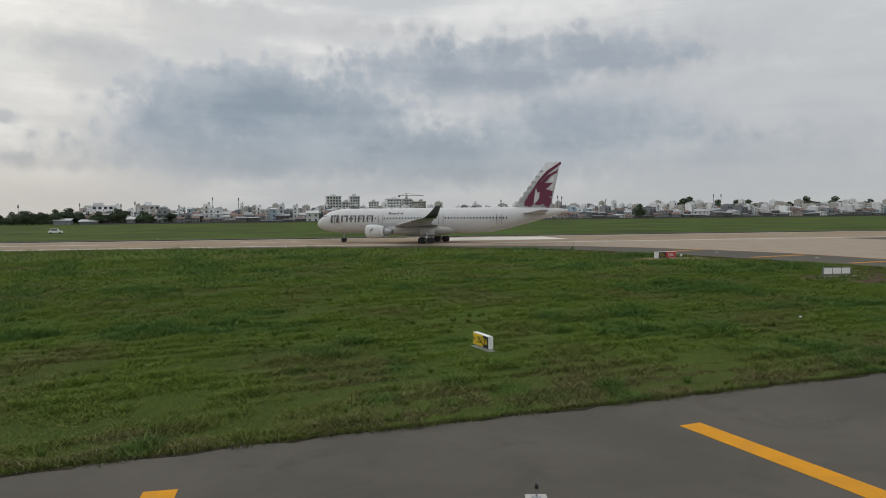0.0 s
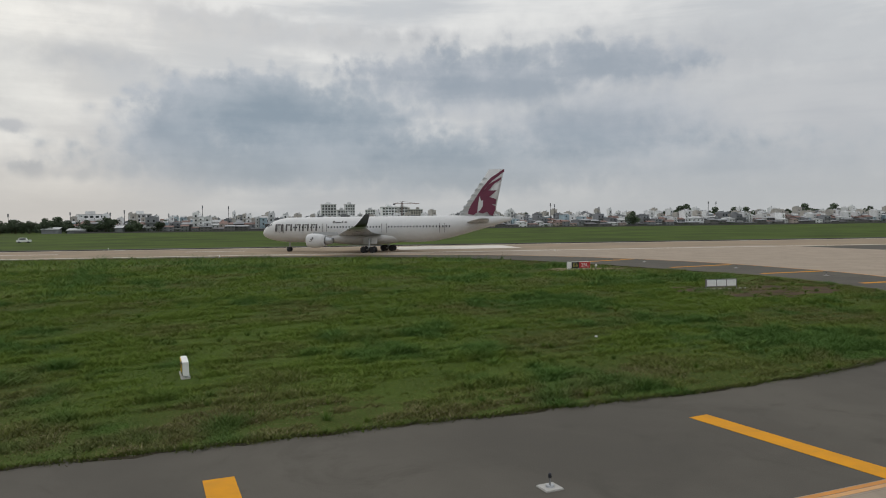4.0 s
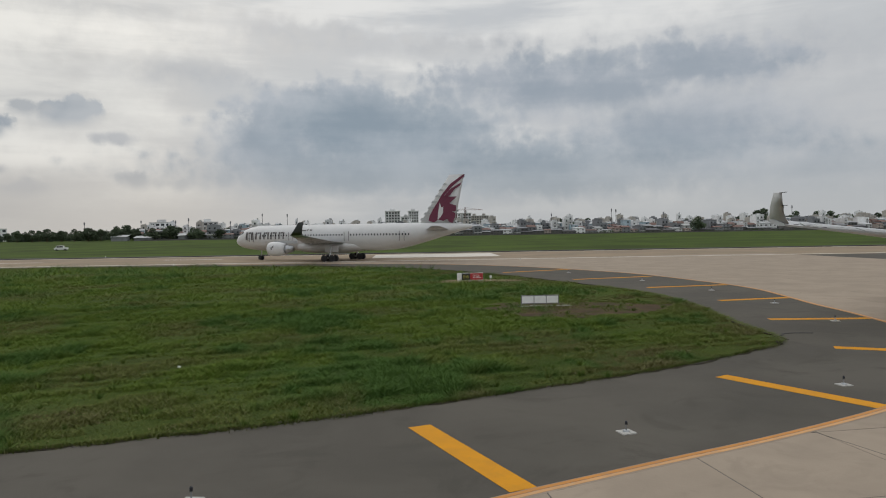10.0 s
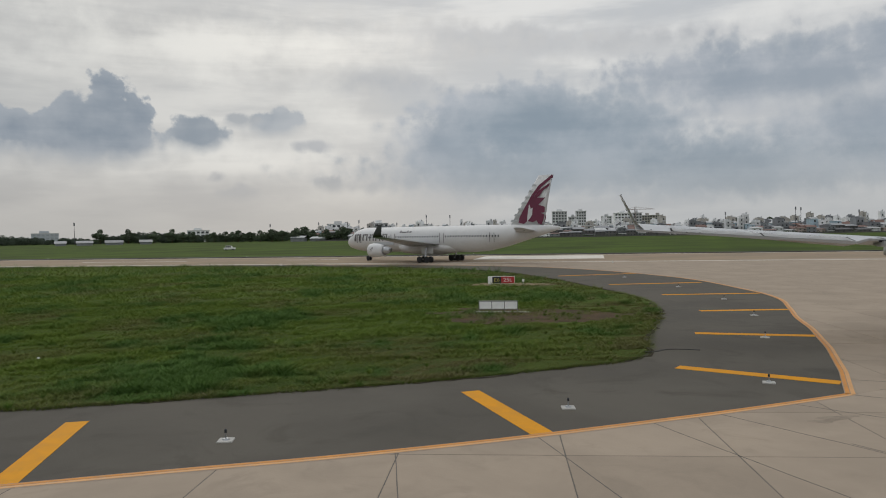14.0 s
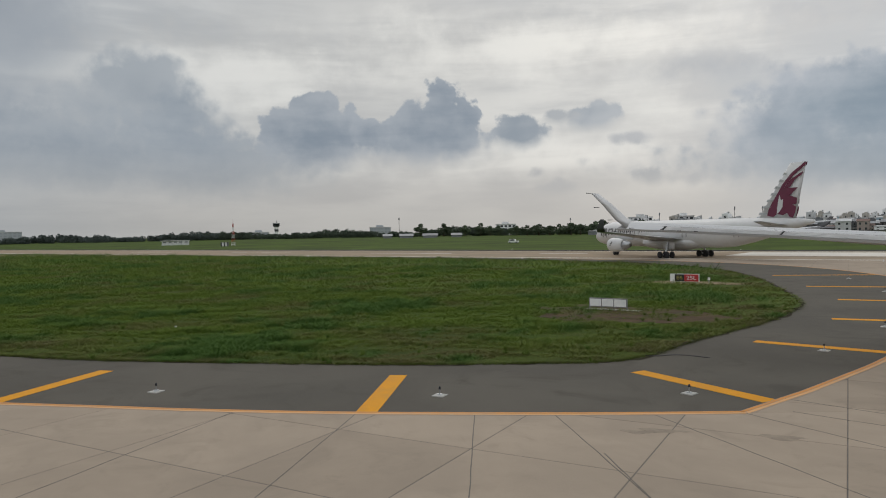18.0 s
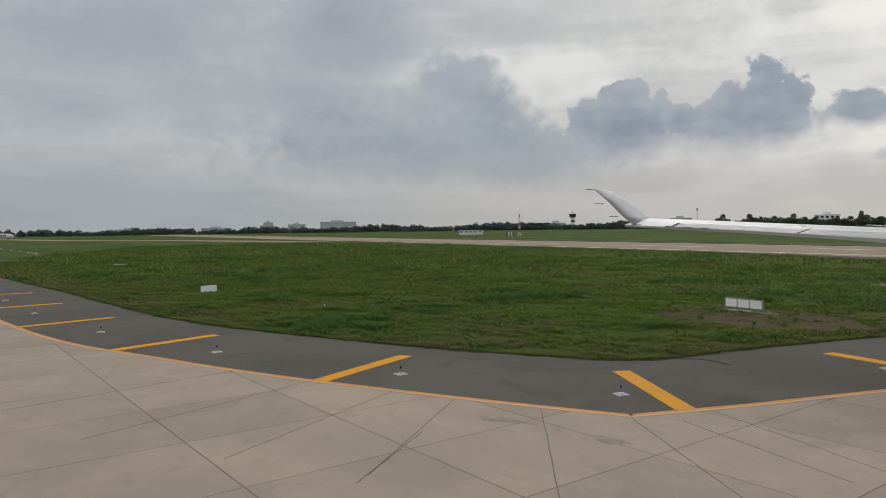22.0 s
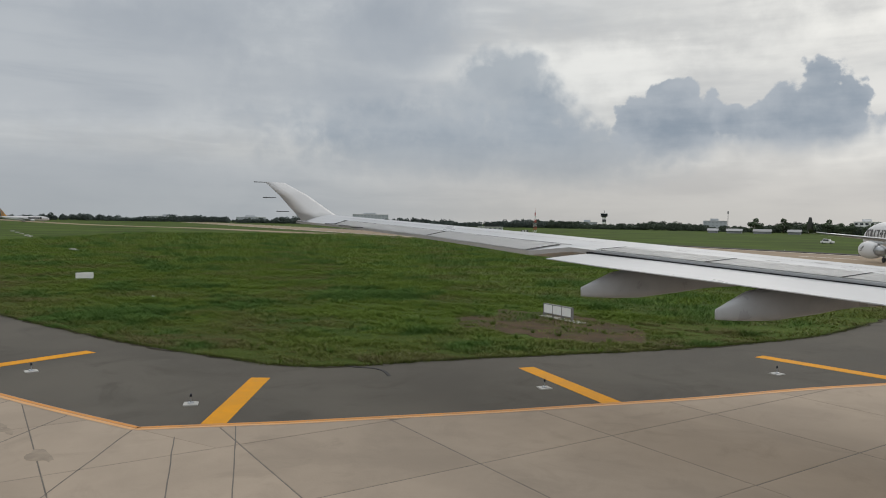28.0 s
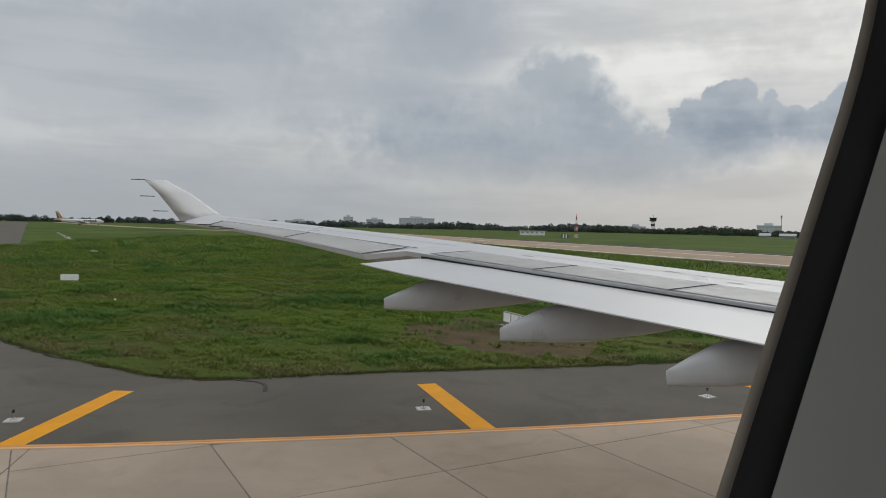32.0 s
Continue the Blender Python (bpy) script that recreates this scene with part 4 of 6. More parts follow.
for yaw, far, wide, floors, cols, label in [(8.7, 800, 15, 8, 5, "white high-rise apartment tower behind the houses"), (7.75, 810, 9, 6, 3, "grey high-rise annex between towers"), (7.15, 805, 10, 8, 4, "white high-rise tower with roof sign"), (4.2, 810, 16, 7, 5, "pale high-rise shell under construction"), (3.2, 815, 9, 7, 3, "dark high-rise shell beneath a crane")]:
    u, v = along(yaw, far, E0)
    block("apartment_tower", label, u, v, wide, 14, floors, cols, WALLS[0] if floors > 5 else WALLS[2], storey=2.9, draw=EARLY)
for i, (yaw, wide, floors) in enumerate([(16.0, 8, 6), (14.6, 4, 4), (13.8, 9, 6), (12.3, 7, 6), (11.6, 7, 6), (10.85, 7, 6), (10.1, 7, 6)]):
    u, v = along(yaw, 900, E1)
    block("apartment_block", "pale seven-storey apartment slab on the skyline", u, v, wide * 1.35 + (2.0 if i > 2 else 0), 14, floors + 1, 4, WALLS[1] if i > 2 else WALLS[0], turn=-8, storey=2.75, draw=BEND)
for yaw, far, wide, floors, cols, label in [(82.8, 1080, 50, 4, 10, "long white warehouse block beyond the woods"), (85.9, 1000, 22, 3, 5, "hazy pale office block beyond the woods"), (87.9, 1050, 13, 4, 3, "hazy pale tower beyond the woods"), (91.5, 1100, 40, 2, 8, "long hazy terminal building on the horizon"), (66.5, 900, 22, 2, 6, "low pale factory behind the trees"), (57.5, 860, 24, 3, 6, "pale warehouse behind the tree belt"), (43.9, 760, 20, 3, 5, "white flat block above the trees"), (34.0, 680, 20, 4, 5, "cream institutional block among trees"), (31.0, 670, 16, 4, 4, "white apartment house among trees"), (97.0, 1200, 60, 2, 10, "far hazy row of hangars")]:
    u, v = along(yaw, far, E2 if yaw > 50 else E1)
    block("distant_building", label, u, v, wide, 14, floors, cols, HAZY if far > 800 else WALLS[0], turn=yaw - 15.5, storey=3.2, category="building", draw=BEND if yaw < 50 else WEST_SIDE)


# chimneys and radio masts on the skyline
def mast(label, u, v, h, draw, r=0.25, name="radio_mast"):
    root = thing(name, label, "mast", "skyline masts")
    bm = bmesh.new()
    rod(bm, (0, 0, -1), (0, 0, h), r, r * 0.55, 8)
    part("pole", bm, ROOFS[2], root)
    part("antenna", boxed(-r * 1.6, r * 1.6, -r * 1.6, r * 1.6, h - 2.4, h - 0.3, 0.05), ROOFS[0], root)
    root.matrix_world = draw @ spot(u, v, 0.6)


for yaw, far, h in [(17.4, 572, 18.5), (15.6, 574, 18.0), (23.5, 572, 14), (22.6, 570, 15.5), (19.7, 574, 13), (-3.8, 600, 16), (-8.0, 600, 19), (-8.3, 600, 18.5), (-11.5, 610, 16), (-19.5, 640, 20), (-19.0, 640, 20)]:
    u, v = along(yaw, far if yaw > 0 else 575 / math.cos(radians(15.5 - yaw)), E0)
    mast("thin dark radio mast rising above the roofs", u, v, h, EARLY)
for yaw, far, h in [(51.9, 640, 17), (39.0, 640, 14), (35.5, 640, 15)]:
    u, v = along(yaw, far, E1)
    mast("thin dark radio mast rising above the trees", u, v, h, BEND)

# tower crane beside the unfinished block
u, v = along(3.3, 806, E0)
crane = thing("tower_crane", "red tower crane over the unfinished block", "crane")
bm = bmesh.new()
for a in (-0.6, 0.6):
    for b in (-0.6, 0.6):
        rod(bm, (a, b, 0), (a, b, 27), 0.14, sides=5)
for i in range(12):
    rod(bm, (-0.6, -0.6, i * 2), (0.6, -0.6, i * 2 + 2), 0.07, sides=4)
part("mast", bm, ROOFS[1], crane)
bm = bmesh.new()
rod(bm, (-9, 0, 24.5), (20, 0, 24.5), 0.25, sides=5)
rod(bm, (-9, 0, 24.5), (0, 0, 27), 0.1, sides=4)
rod(bm, (20, 0, 24.5), (0, 0, 27), 0.1, sides=4)
part("jib", bm, ROOFS[1], crane)
part("counterweight", boxed(-9.5, -7.5, -0.6, 0.6, 22.8, 24.6, 0.05), ROOFS[0], crane)
crane.matrix_world = EARLY @ spot(u, v, 0.6, 10)


# ---- trees ----
def leaf_cloud(spots, n, size, r):
    """Many small leaf blades in clumps: spots of (x, y, z, rx, rz)."""
    verts, faces = [], []
    g = np.random.default_rng(r)
    for x, y, z, rx, rz in spots:
        for _ in range(n):
            d = g.normal(size=3)
            d /= np.linalg.norm(d)
            q = g.uniform(0.55, 1.0)
            c = np.array([x + d[0] * rx * q, y + d[1] * rx * q, z + d[2] * rz * q])
            a, b = g.normal(size=3), g.normal(size=3)
            a = a / np.linalg.norm(a) * size * g.uniform(0.6, 1.4)
            b = b / np.linalg.norm(b) * size * g.uniform(0.4, 0.9)
            k = len(verts)
            verts += [tuple(c - a), tuple(c + b), tuple(c + a), tuple(c - b)]
            faces.append((k, k + 1, k + 2, k + 3))
    me = bpy.data.meshes.new("crown")
    me.from_pydata(verts, [], faces)
    me.materials.append(LEAF)
    return me


def tree(seed, h, label):
    r = random.Random(seed)
    root = thing("tree", label, "tree", "trees along the field")
    bm = bmesh.new()
    rod(bm, (0, 0, -0.6), (0.1, 0, h * 0.42), h * 0.045, h * 0.028, 8)
    clumps = []
    for i in range(6):
        a = i * 1.05 + r.uniform(-0.3, 0.3)
        q = (math.cos(a) * h * r.uniform(0.2, 0.42), math.sin(a) * h * r.uniform(0.2, 0.42), h * r.uniform(0.34, 0.72))
        rod(bm, (0.1, 0, h * 0.38), q, h * 0.02, h * 0.008, 6)
        clumps.append((*q, h * r.uniform(0.2, 0.3), h * r.uniform(0.14, 0.2)))
    clumps.append((0, 0, h * 0.84, h * 0.2, h * 0.14))
    clumps.append((0, 0, h * 0.55, h * 0.34, h * 0.26))
    clumps.append((h * 0.12, -h * 0.1, h * 0.3, h * 0.36, h * 0.2))
    part("trunk", bm, TRUNK, root)
    part("crown", leaf_cloud(clumps, 170, h * 0.05, seed), LEAF, root)
    return root


TREES = [tree(3, 9.0, "dark green broad tree before the houses"), tree(5, 7.5, "round dark tree at the field's edge"), tree(8, 10.5, "tall leafy tree above the roofs")]
used = set()


def behind(yaw, v, eye=(0.0, 0.0)):
    """u, v of the place in the direction yaw from an eye, at the depth v of a house row."""
    return along(yaw, (v - along(0, 0, eye)[1]) / math.cos(radians(15.5 - yaw)), eye)


E7 = (22.2, 7.0)
SPOTS = [(behind(24.0, 541), 0.95, 0), (behind(22.2, 541), 0.85, 1), (behind(25.6, 541), 0.95, 2), (behind(-2.2, 640), 1.35, 0), (behind(-3.2, 642), 1.25, 1), (behind(-4.2, 640), 1.15, 2), (behind(-7.0, 541, (56.8, 18.4)), 1.25, 0), (behind(-12.6, 640), 1.1, 0), (behind(-10.8, 640), 1.0, 2)]
for i in range(15):
    SPOTS.append((behind(-12.5 - i * 0.95 + rng.uniform(-0.3, 0.3), 725 + rng.uniform(-4, 8), E7), rng.uniform(1.6, 1.95), rng.randrange(3)))
for i in range(12):
    SPOTS.append(((rng.uniform(-110, 520), rng.choice([570, 591, 615])), rng.uniform(0.7, 1.0), rng.randrange(3)))
for i in range(14):
    SPOTS.append(((-125 - i * 14 + rng.uniform(-4, 4), 556 + rng.uniform(-6, 25)), rng.uniform(0.75, 1.15), rng.randrange(3)))
for (u, v), s, kind in SPOTS:
    m = TOWN @ spot(u, v, 0.6 - 0.1, rng.uniform(0, 360)) @ Matrix.Diagonal((s, s, s, 1))
    if kind in used:
        copy_thing(TREES[kind], m)
    else:
        used.add(kind)
        TREES[kind].matrix_world = TOWN @ spot(u, v, 0.6 - 0.1)


for i, (yaw, s) in enumerate([(29.2, 0.95), (30.9, 1.3), (31.6, 1.0), (32.3, 1.05), (33.4, 1.05), (34.1, 1.35), (34.9, 1.0), (35.8, 1.1), (36.6, 1.15), (37.5, 1.05), (38.3, 1.0), (39.2, 1.1), (40.1, 1.0), (41.0, 1.05)]):
    copy_thing(TREES[i % 3], spot(*behind(yaw, 538 + 5 * (i % 3), (30.27, 10.45)), 0.2, i * 50) @ Matrix.Diagonal((1.15 * s, 1.15 * s, (0.95, 1.05, 0.8)[i % 3] * s, 1)))
for yaw, wide, high in [(34.6, 11, 3.0), (33.0, 12, 2.2), (30.3, 5, 3.5)]:
    root = thing("shed", "low white shed with a pale sheet roof among trees", "shed", "sheds among the trees")
    part("wall", boxed(-wide / 2, wide / 2, 0, 6, -0.5, high, 0.03), WALLS[2], root)
    bm = bmesh.new()
    box(bm, -wide / 2 - 0.4, wide / 2 + 0.4, -0.8, 6.4, high, high + 0.16)
    for vx in bm.verts:
        vx.co.z += (vx.co.y + 0.8) * 0.2
    part("roof", bm, ROOFS[3], root)
    root.matrix_world = spot(*behind(yaw, 533, (30.27, 10.45)), 0.1)


def woods(name, label, line, deep, high, n, mat, size, seed, draw=None):
    """A belt of woods along a line of u, v points, too far to count its trees."""
    g = np.random.default_rng(seed)
    line = np.array(line, float)
    seg = np.linalg.norm(np.diff(line, axis=0), axis=1)
    run = np.r_[0, np.cumsum(seg)]
    # crowns first, then leaves on their shells
    many = int(run[-1] / 0.85)
    t = g.uniform(0, run[-1], many)
    back = g.uniform(0, deep, many)
    top = high * (0.66 + 0.2 * np.sin(t * 0.043) + 0.12 * np.sin(t * 0.17 + 1)) * g.uniform(0.75, 1.2, many)
    wide = top * g.uniform(0.32, 0.58, many)
    pick = g.integers(0, many, n)
    d = g.normal(size=(n, 3))
    d /= np.linalg.norm(d, axis=1)[:, None]
    d *= g.uniform(0.75, 1.02, n)[:, None]
    cu = np.interp(t, run, line[:, 0])[pick] + d[:, 0] * wide[pick]
    cv = np.interp(t, run, line[:, 1])[pick] + back[pick] + d[:, 1] * wide[pick]
    z = top[pick] * (0.54 + 0.46 * d[:, 2]) + 0.3
    c = np.stack([cu * CA - cv * SA, cu * SA + cv * CA, z], 1)
    a, b = g.normal(size=(n, 3)), g.normal(size=(n, 3))
    a *= (size * g.uniform(0.6, 1.4, n) / np.linalg.norm(a, axis=1))[:, None]
    b *= (size * 0.7 * g.uniform(0.6, 1.4, n) / np.linalg.norm(b, axis=1))[:, None]
    vs = np.stack([c - a, c + b, c + a, c - b], 1).reshape(-1, 3)
    me = bpy.data.meshes.new(name)
    me.from_pydata(vs.tolist(), [], np.arange(4 * n).reshape(n, 4).tolist())
    me.materials.append(mat)
    ob = new(name, me)
    if draw:
        ob.matrix_world = draw
    return tagged(ob, label, "woods", kind="stuff")


woods("tree_belt", "dark green belt of trees along the field's far side", [(-110, 570), (-200, 570), (-330, 560), (-450, 540), (-600, 500)], 40, 8.6, 100000, BELT_LEAF, 0.7, 4, BEND)
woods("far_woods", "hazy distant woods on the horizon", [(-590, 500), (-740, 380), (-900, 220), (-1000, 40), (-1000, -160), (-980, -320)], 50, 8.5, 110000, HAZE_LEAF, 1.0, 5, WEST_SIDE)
woods("hedge", "scrubby bushes before the houses", [(-118, 537), (60, 539), (280, 538), (520, 540)], 4, 2.3, 16000, LEAF, 0.35, 6, TOWN)
wall = part("perimeter_wall", boxed(-118, 525, 533.0, 533.3, -0.1, 1.3, 0.03), WALLS[5])
wall.matrix_world = TOWN @ pose(0, 0, 0, 0, 0, 15.5)
tagged(wall, "low bare cement perimeter wall between field and houses", "wall", kind="structure")

# ---- things on the airfield ----
def words(text, size, mat, name="lettering"):
    """Raised letters in the built-in font, lying in x and z, facing -y."""
    cu = bpy.data.curves.new(name, "FONT")
    cu.body, cu.size, cu.extrude, cu.align_x, cu.align_y = text, size, 0.008, "CENTER", "CENTER"
    ob = bpy.data.objects.new(name, cu)
    scene.collection.objects.link(ob)
    me = bpy.data.meshes.new_from_object(ob.evaluated_get(bpy.context.evaluated_depsgraph_get()))
    bpy.data.objects.remove(ob)
    me.transform(pose(0, 0, 0, 90))
    me.materials.clear()
    me.materials.append(mat)
    return me


def sign_feet(root, xs, depth):
    for x in xs:
        bm = bmesh.new()
        box(bm, x - 0.04, x + 0.04, -0.04, 0.04, -0.02, 0.2)
        box(bm, x - 0.1, x + 0.1, -depth / 2 - 0.05, depth / 2 + 0.05, -0.03, 0.02)
        part("leg", bm, METAL, root)


# direction sign: its yellow face looks back along the taxiway
root = thing("taxiway_sign", "yellow and black lit taxiway sign box standing in grass", "airport sign")
part("case", boxed(-0.80, 0.80, -0.13, 0.13, 0.08, 0.66, 0.02), WHITE, root, "white sign case")
part("yellow_panel", boxed(-0.78, 0.26, -0.148, -0.12, 0.10, 0.64, 0.008), SIGN_YELLOW, root)
part("black_panel", boxed(0.26, 0.78, -0.148, -0.12, 0.10, 0.64, 0.008), BLACK, root)
o = part("lettering", words("\u2190 25L", 0.40, BLACK), BLACK, root, "black direction letters")
o.location = (-0.26, -0.153, 0.37)
o = part("lettering", words("E6", 0.40, SIGN_YELLOW), SIGN_YELLOW, root, "yellow taxiway letters")
o.location = (0.52, -0.153, 0.37)
sign_feet(root, (-0.6, 0.0, 0.6), 0.26)
root.matrix_world = spot(8.97, 29.18, -0.02, -78.6) @ Matrix.Diagonal((0.92, 0.9, 0.9, 1))
pad = thing("concrete_pad", "small pale concrete footing under the yellow sign", "concrete pad")
part("slab", boxed(-0.8, 0.8, -0.18, 0.18, -0.06, 0.0, 0.02), PAD, pad)
pad.matrix_world = spot(8.97, 29.18, -0.02, -78.6)

# holding position sign
root = thing("holding_sign", "red and black runway holding sign beside the connector", "airport sign")
part("case", boxed(-1.37, 1.37, -0.15, 0.15, 0.12, 1.02, 0.02), WHITE, root, "white sign case")
part("black_panel", boxed(-0.92, 0.0, -0.168, -0.14, 0.16, 0.98, 0.008), BLACK, root)
part("red_panel", boxed(0.0, 1.34, -0.168, -0.14, 0.16, 0.98, 0.008), SIGN_RED, root)
o = part("lettering", words("E6", 0.62, DULL_YELLOW), DULL_YELLOW, root, "yellow taxiway letters")
o.location = (-0.46, -0.173, 0.56)
o = part("lettering", words("25L", 0.62, WHITE), WHITE, root, "white runway letters")
o.location = (0.67, -0.173, 0.56)
sign_feet(root, (-1.1, 0, 1.1), 0.3)
root.matrix_world = spot(45.3, 79.4, 0.0, 3) @ Matrix.Diagonal((1.03, 1, 0.86, 1))
guard = thing("guard_light", "small white runway guard light beside the sign", "airfield light")
part("post", boxed(-0.06, 0.06, -0.06, 0.06, 0, 0.35, 0.01), METAL, guard)
part("head", boxed(-0.22, 0.22, -0.14, 0.14, 0.32, 0.62, 0.04), WHITE, guard)
guard.matrix_world = spot(47.6, 79.7, -0.02) @ Matrix.Diagonal((0.55, 0.6, 0.9, 1))

# blank white board on legs, seen from its back
BOARD = material("board_white", (0.88, 0.88, 0.86), 0.5, 0.04, 2, 30, 0.02)
root = thing("sign_board", "blank white three-panel sign board on metal legs", "airport sign")
for i in range(3):
    x = -0.9 + i * 0.9
    pn = part("panel", boxed(x - 0.43, x + 0.43, -0.07, 0.07, 0.26, 0.88, 0.012), BOARD, root)
part("frame", box(boxed(-1.37, 1.37, -0.085, 0.085, 0.86, 0.92, 0.01), -1.37, 1.37, -0.085, 0.085, 0.2, 0.26, 0.01), GREYMARK, root, "dark grey metal frame")
for x in (-1.36, -0.45, 0.45, 1.36):
    bm = boxed(x - 0.025, x + 0.025, -0.09, 0.09, -0.02, 0.9, 0.006)
    part("post", bm, GREYMARK, root)
root.matrix_world = spot(47.3, 53.7, -0.03, 0) @ Matrix.Diagonal((1, 1, 0.86, 1))
pad = thing("concrete_pad", "thin pale concrete footing beneath the blank board", "concrete pad")
part("slab", boxed(-1.6, 2.3, -0.3, 0.3, -0.06, 0.0, 0.01), PAD, pad)
pad.matrix_world = spot(47.3, 53.7, -0.01, 0)

# edge lights on square pads
light_proto = None
LIGHTS = [(-11.9, 9.6), (5.77, 13.2), (18.5, 14.9), (31.85, 17.7), (42.6, 21.45), (52.05, 26.1), (59.3, 30.55), (62.1, 41.85), (63.95, 51.6), (64.4, 62.5), (62.8, 75.0), (58.9, 89.8)]
for u, v in LIGHTS:
    m = spot(u, v, -0.006, rng.uniform(-15, 15))
    if light_proto:
        copy_thing(light_proto, m)
        continue
    light_proto = thing("edge_light", "short blue taxiway edge light on a whitish square pad", "airfield light", "taxiway edge lights")
    part("pad", boxed(-0.22, 0.22, -0.22, 0.22, -0.03, 0.03, 0.015), PAD, light_proto, "whitish concrete pad")
    bm = bmesh.new()
    rod(bm, (0, 0, 0.03), (0, 0, 0.07), 0.10, 0.085, 14)
    part("base_plate", bm, METAL, light_proto)
    bm = bmesh.new()
    rod(bm, (0, 0, 0.06), (0, 0, 0.24), 0.02, 0.018, 10)
    part("stem", bm, METAL, light_proto)
    bm = bmesh.new()
    rod(bm, (0, 0, 0.23), (0, 0, 0.26), 0.042, 0.042, 12)
    part("collar", bm, BLACK, light_proto)
    bm = bmesh.new()
    bmesh.ops.create_uvsphere(bm, u_segments=12, v_segments=8, radius=0.038, matrix=Matrix.Translation((0, 0, 0.285)) @ Matrix.Diagonal((1, 1, 1.25, 1)))
    part("lens", bm, LENS_GLASS, light_proto, "dark blue glass lens", True)
    light_proto.matrix_world = m

# runway edge lights, far off
small_light = None
for i in range(14):
    m = spot(-330 + i * 30, near_side(-330 + i * 30) - 2.5 if i % 2 else far_side(-330 + i * 30) + 5.5, -0.02)
    if small_light:
        copy_thing(small_light, m)
        continue
    small_light = thing("runway_light", "small white runway edge light in the grass", "airfield light", "runway edge lights")
    part("pad", boxed(-0.3, 0.3, -0.3, 0.3, -0.02, 0.03, 0.01), PAD, small_light)
    bm = bmesh.new()
    rod(bm, (0, 0, 0.03), (0, 0, 0.36), 0.06, 0.05, 8)
    part("stem", bm, WHITE, small_light)
    small_light.matrix_world = m

# crumpled paper and stones in the grass
bm = bmesh.new()
bmesh.ops.create_icosphere(bm, subdivisions=2, radius=0.075)
for vx in bm.verts:
    vx.co *= rng.uniform(0.7, 1.25)
    vx.co.z *= 0.7
paper = tagged(part("paper_scrap", bm, WHITE), "crumpled white paper scrap lying in the grass", "litter")
paper.matrix_world = spot(27.4, 33.0, 0.08)
for i, (u, v) in enumerate([(-143, 20.6), (-152, 19.6), (-172, 17.6), (-191, 15.6), (-53, 29.3), (-50, 29.7), (-215, 13.2)]):
    bm = bmesh.new()
    bmesh.ops.create_cube(bm, size=1)
    bmesh.ops.bevel(bm, geom=bm.edges[:], offset=0.18, segments=2, affect="EDGES")
    for vx in bm.verts:
        vx.co *= rng.uniform(0.85, 1.15)
        vx.co.z *= 0.35
        vx.co.x *= 2.2 if u < -100 else 1.2
    st = tagged(part("culvert_slab", bm, PAD), "pale concrete drain slab half hidden in grass", "stone", "drain slabs")
    st.matrix_world = spot(u, v, 0.12, rng.uniform(-20, 20))

# bare earth round the boards
SOIL = material("bare_earth", (0.082, 0.055, 0.032), 0.95, 0.35, 0.6, 9, 0.8, second=(0.07, 0.075, 0.03), size=0.8, spec=0.1)
TANSOIL = material("dry_earth", (0.26, 0.20, 0.13), 0.95, 0.25, 0.6, 9, 0.6, second=(0.12, 0.11, 0.05), size=0.7, spec=0.1)


def patch(u, v, a, b, mat, label, seed):
    g = random.Random(seed)
    pts = []
    for k in range(48):
        t = 2 * math.pi * k / 48
        r = 1 + 0.16 * math.sin(3 * t + seed) + 0.10 * math.sin(7 * t) + g.uniform(-0.09, 0.09)
        pts.append(on(u + a * r * math.cos(t), v + b * r * math.sin(t)))
    return tagged(part("earth_patch", sheet(pts, -0.2, -0.035), mat), label, "ground", kind="structure")


patch(49.6, 51.6, 7.0, 4.6, SOIL, "bare dark brown earth among thin grass", 1)
patch(46.0, 80.0, 4.6, 2.2, TANSOIL, "dry tan earth round the holding sign", 2)

# worn dark stains on the concrete
STAIN = material("stained_concrete", (0.280, 0.232, 0.181), 0.9, 0.16, 1.6, 14, 0.1, second=(0.31, 0.262, 0.208), size=0.95, spec=0.1)
# grassy crack that creeps onto the asphalt
crack = curve_through([(55.6, 37.0), (56.1, 37.15), (56.55, 37.7), (57.2, 37.9), (58.15, 37.72)], 0.2)
tagged(part("pavement_crack", strip(crack, 0.13, 0.014, 0.05), TAR), "dark weedy crack running out onto asphalt", "crack", kind="structure")

# lattice mast with red and white bands
root = thing("lattice_mast", "red and white lattice radio mast in the field", "mast")
REDPAINT = material("mast_red", (0.42, 0.07, 0.05), 0.6, 0.1, 1, 10, 0.0)
for i in range(6):
    bm = bmesh.new()
    z0, z1 = i * 2.6, (i + 1) * 2.6
    w0, w1 = 1.0 - i * 0.13, 1.0 - (i + 1) * 0.13
    for a in (-1, 1):
        for b in (-1, 1):
            rod(bm, (a * w0, b * w0, z0), (a * w1, b * w1, z1), 0.10, sides=5)
    for a in (-1, 1):
        rod(bm, (-w0, a * w0, z0), (w1, a * w1, z1), 0.06, sides=4)
        rod(bm, (a * w0, -w0, z0), (a * w1, w1, z1), 0.06, sides=4)
    part("section", bm, REDPAINT if i % 2 else WHITE, root)
bm = bmesh.new()
rod(bm, (0, 0, 15.4), (0, 0, 18.5), 0.12, 0.05, 6)
part("aerial", bm, REDPAINT, root)
part("platform", boxed(-1.3, 1.3, -1.3, 1.3, 7.6, 7.9, 0.03), METAL, root)
u, v = along(69.4, 400, E2)
root.matrix_world = spot(u, v, rise(0, v) - 0.05, 20) @ Matrix.Scale(0.75, 4)
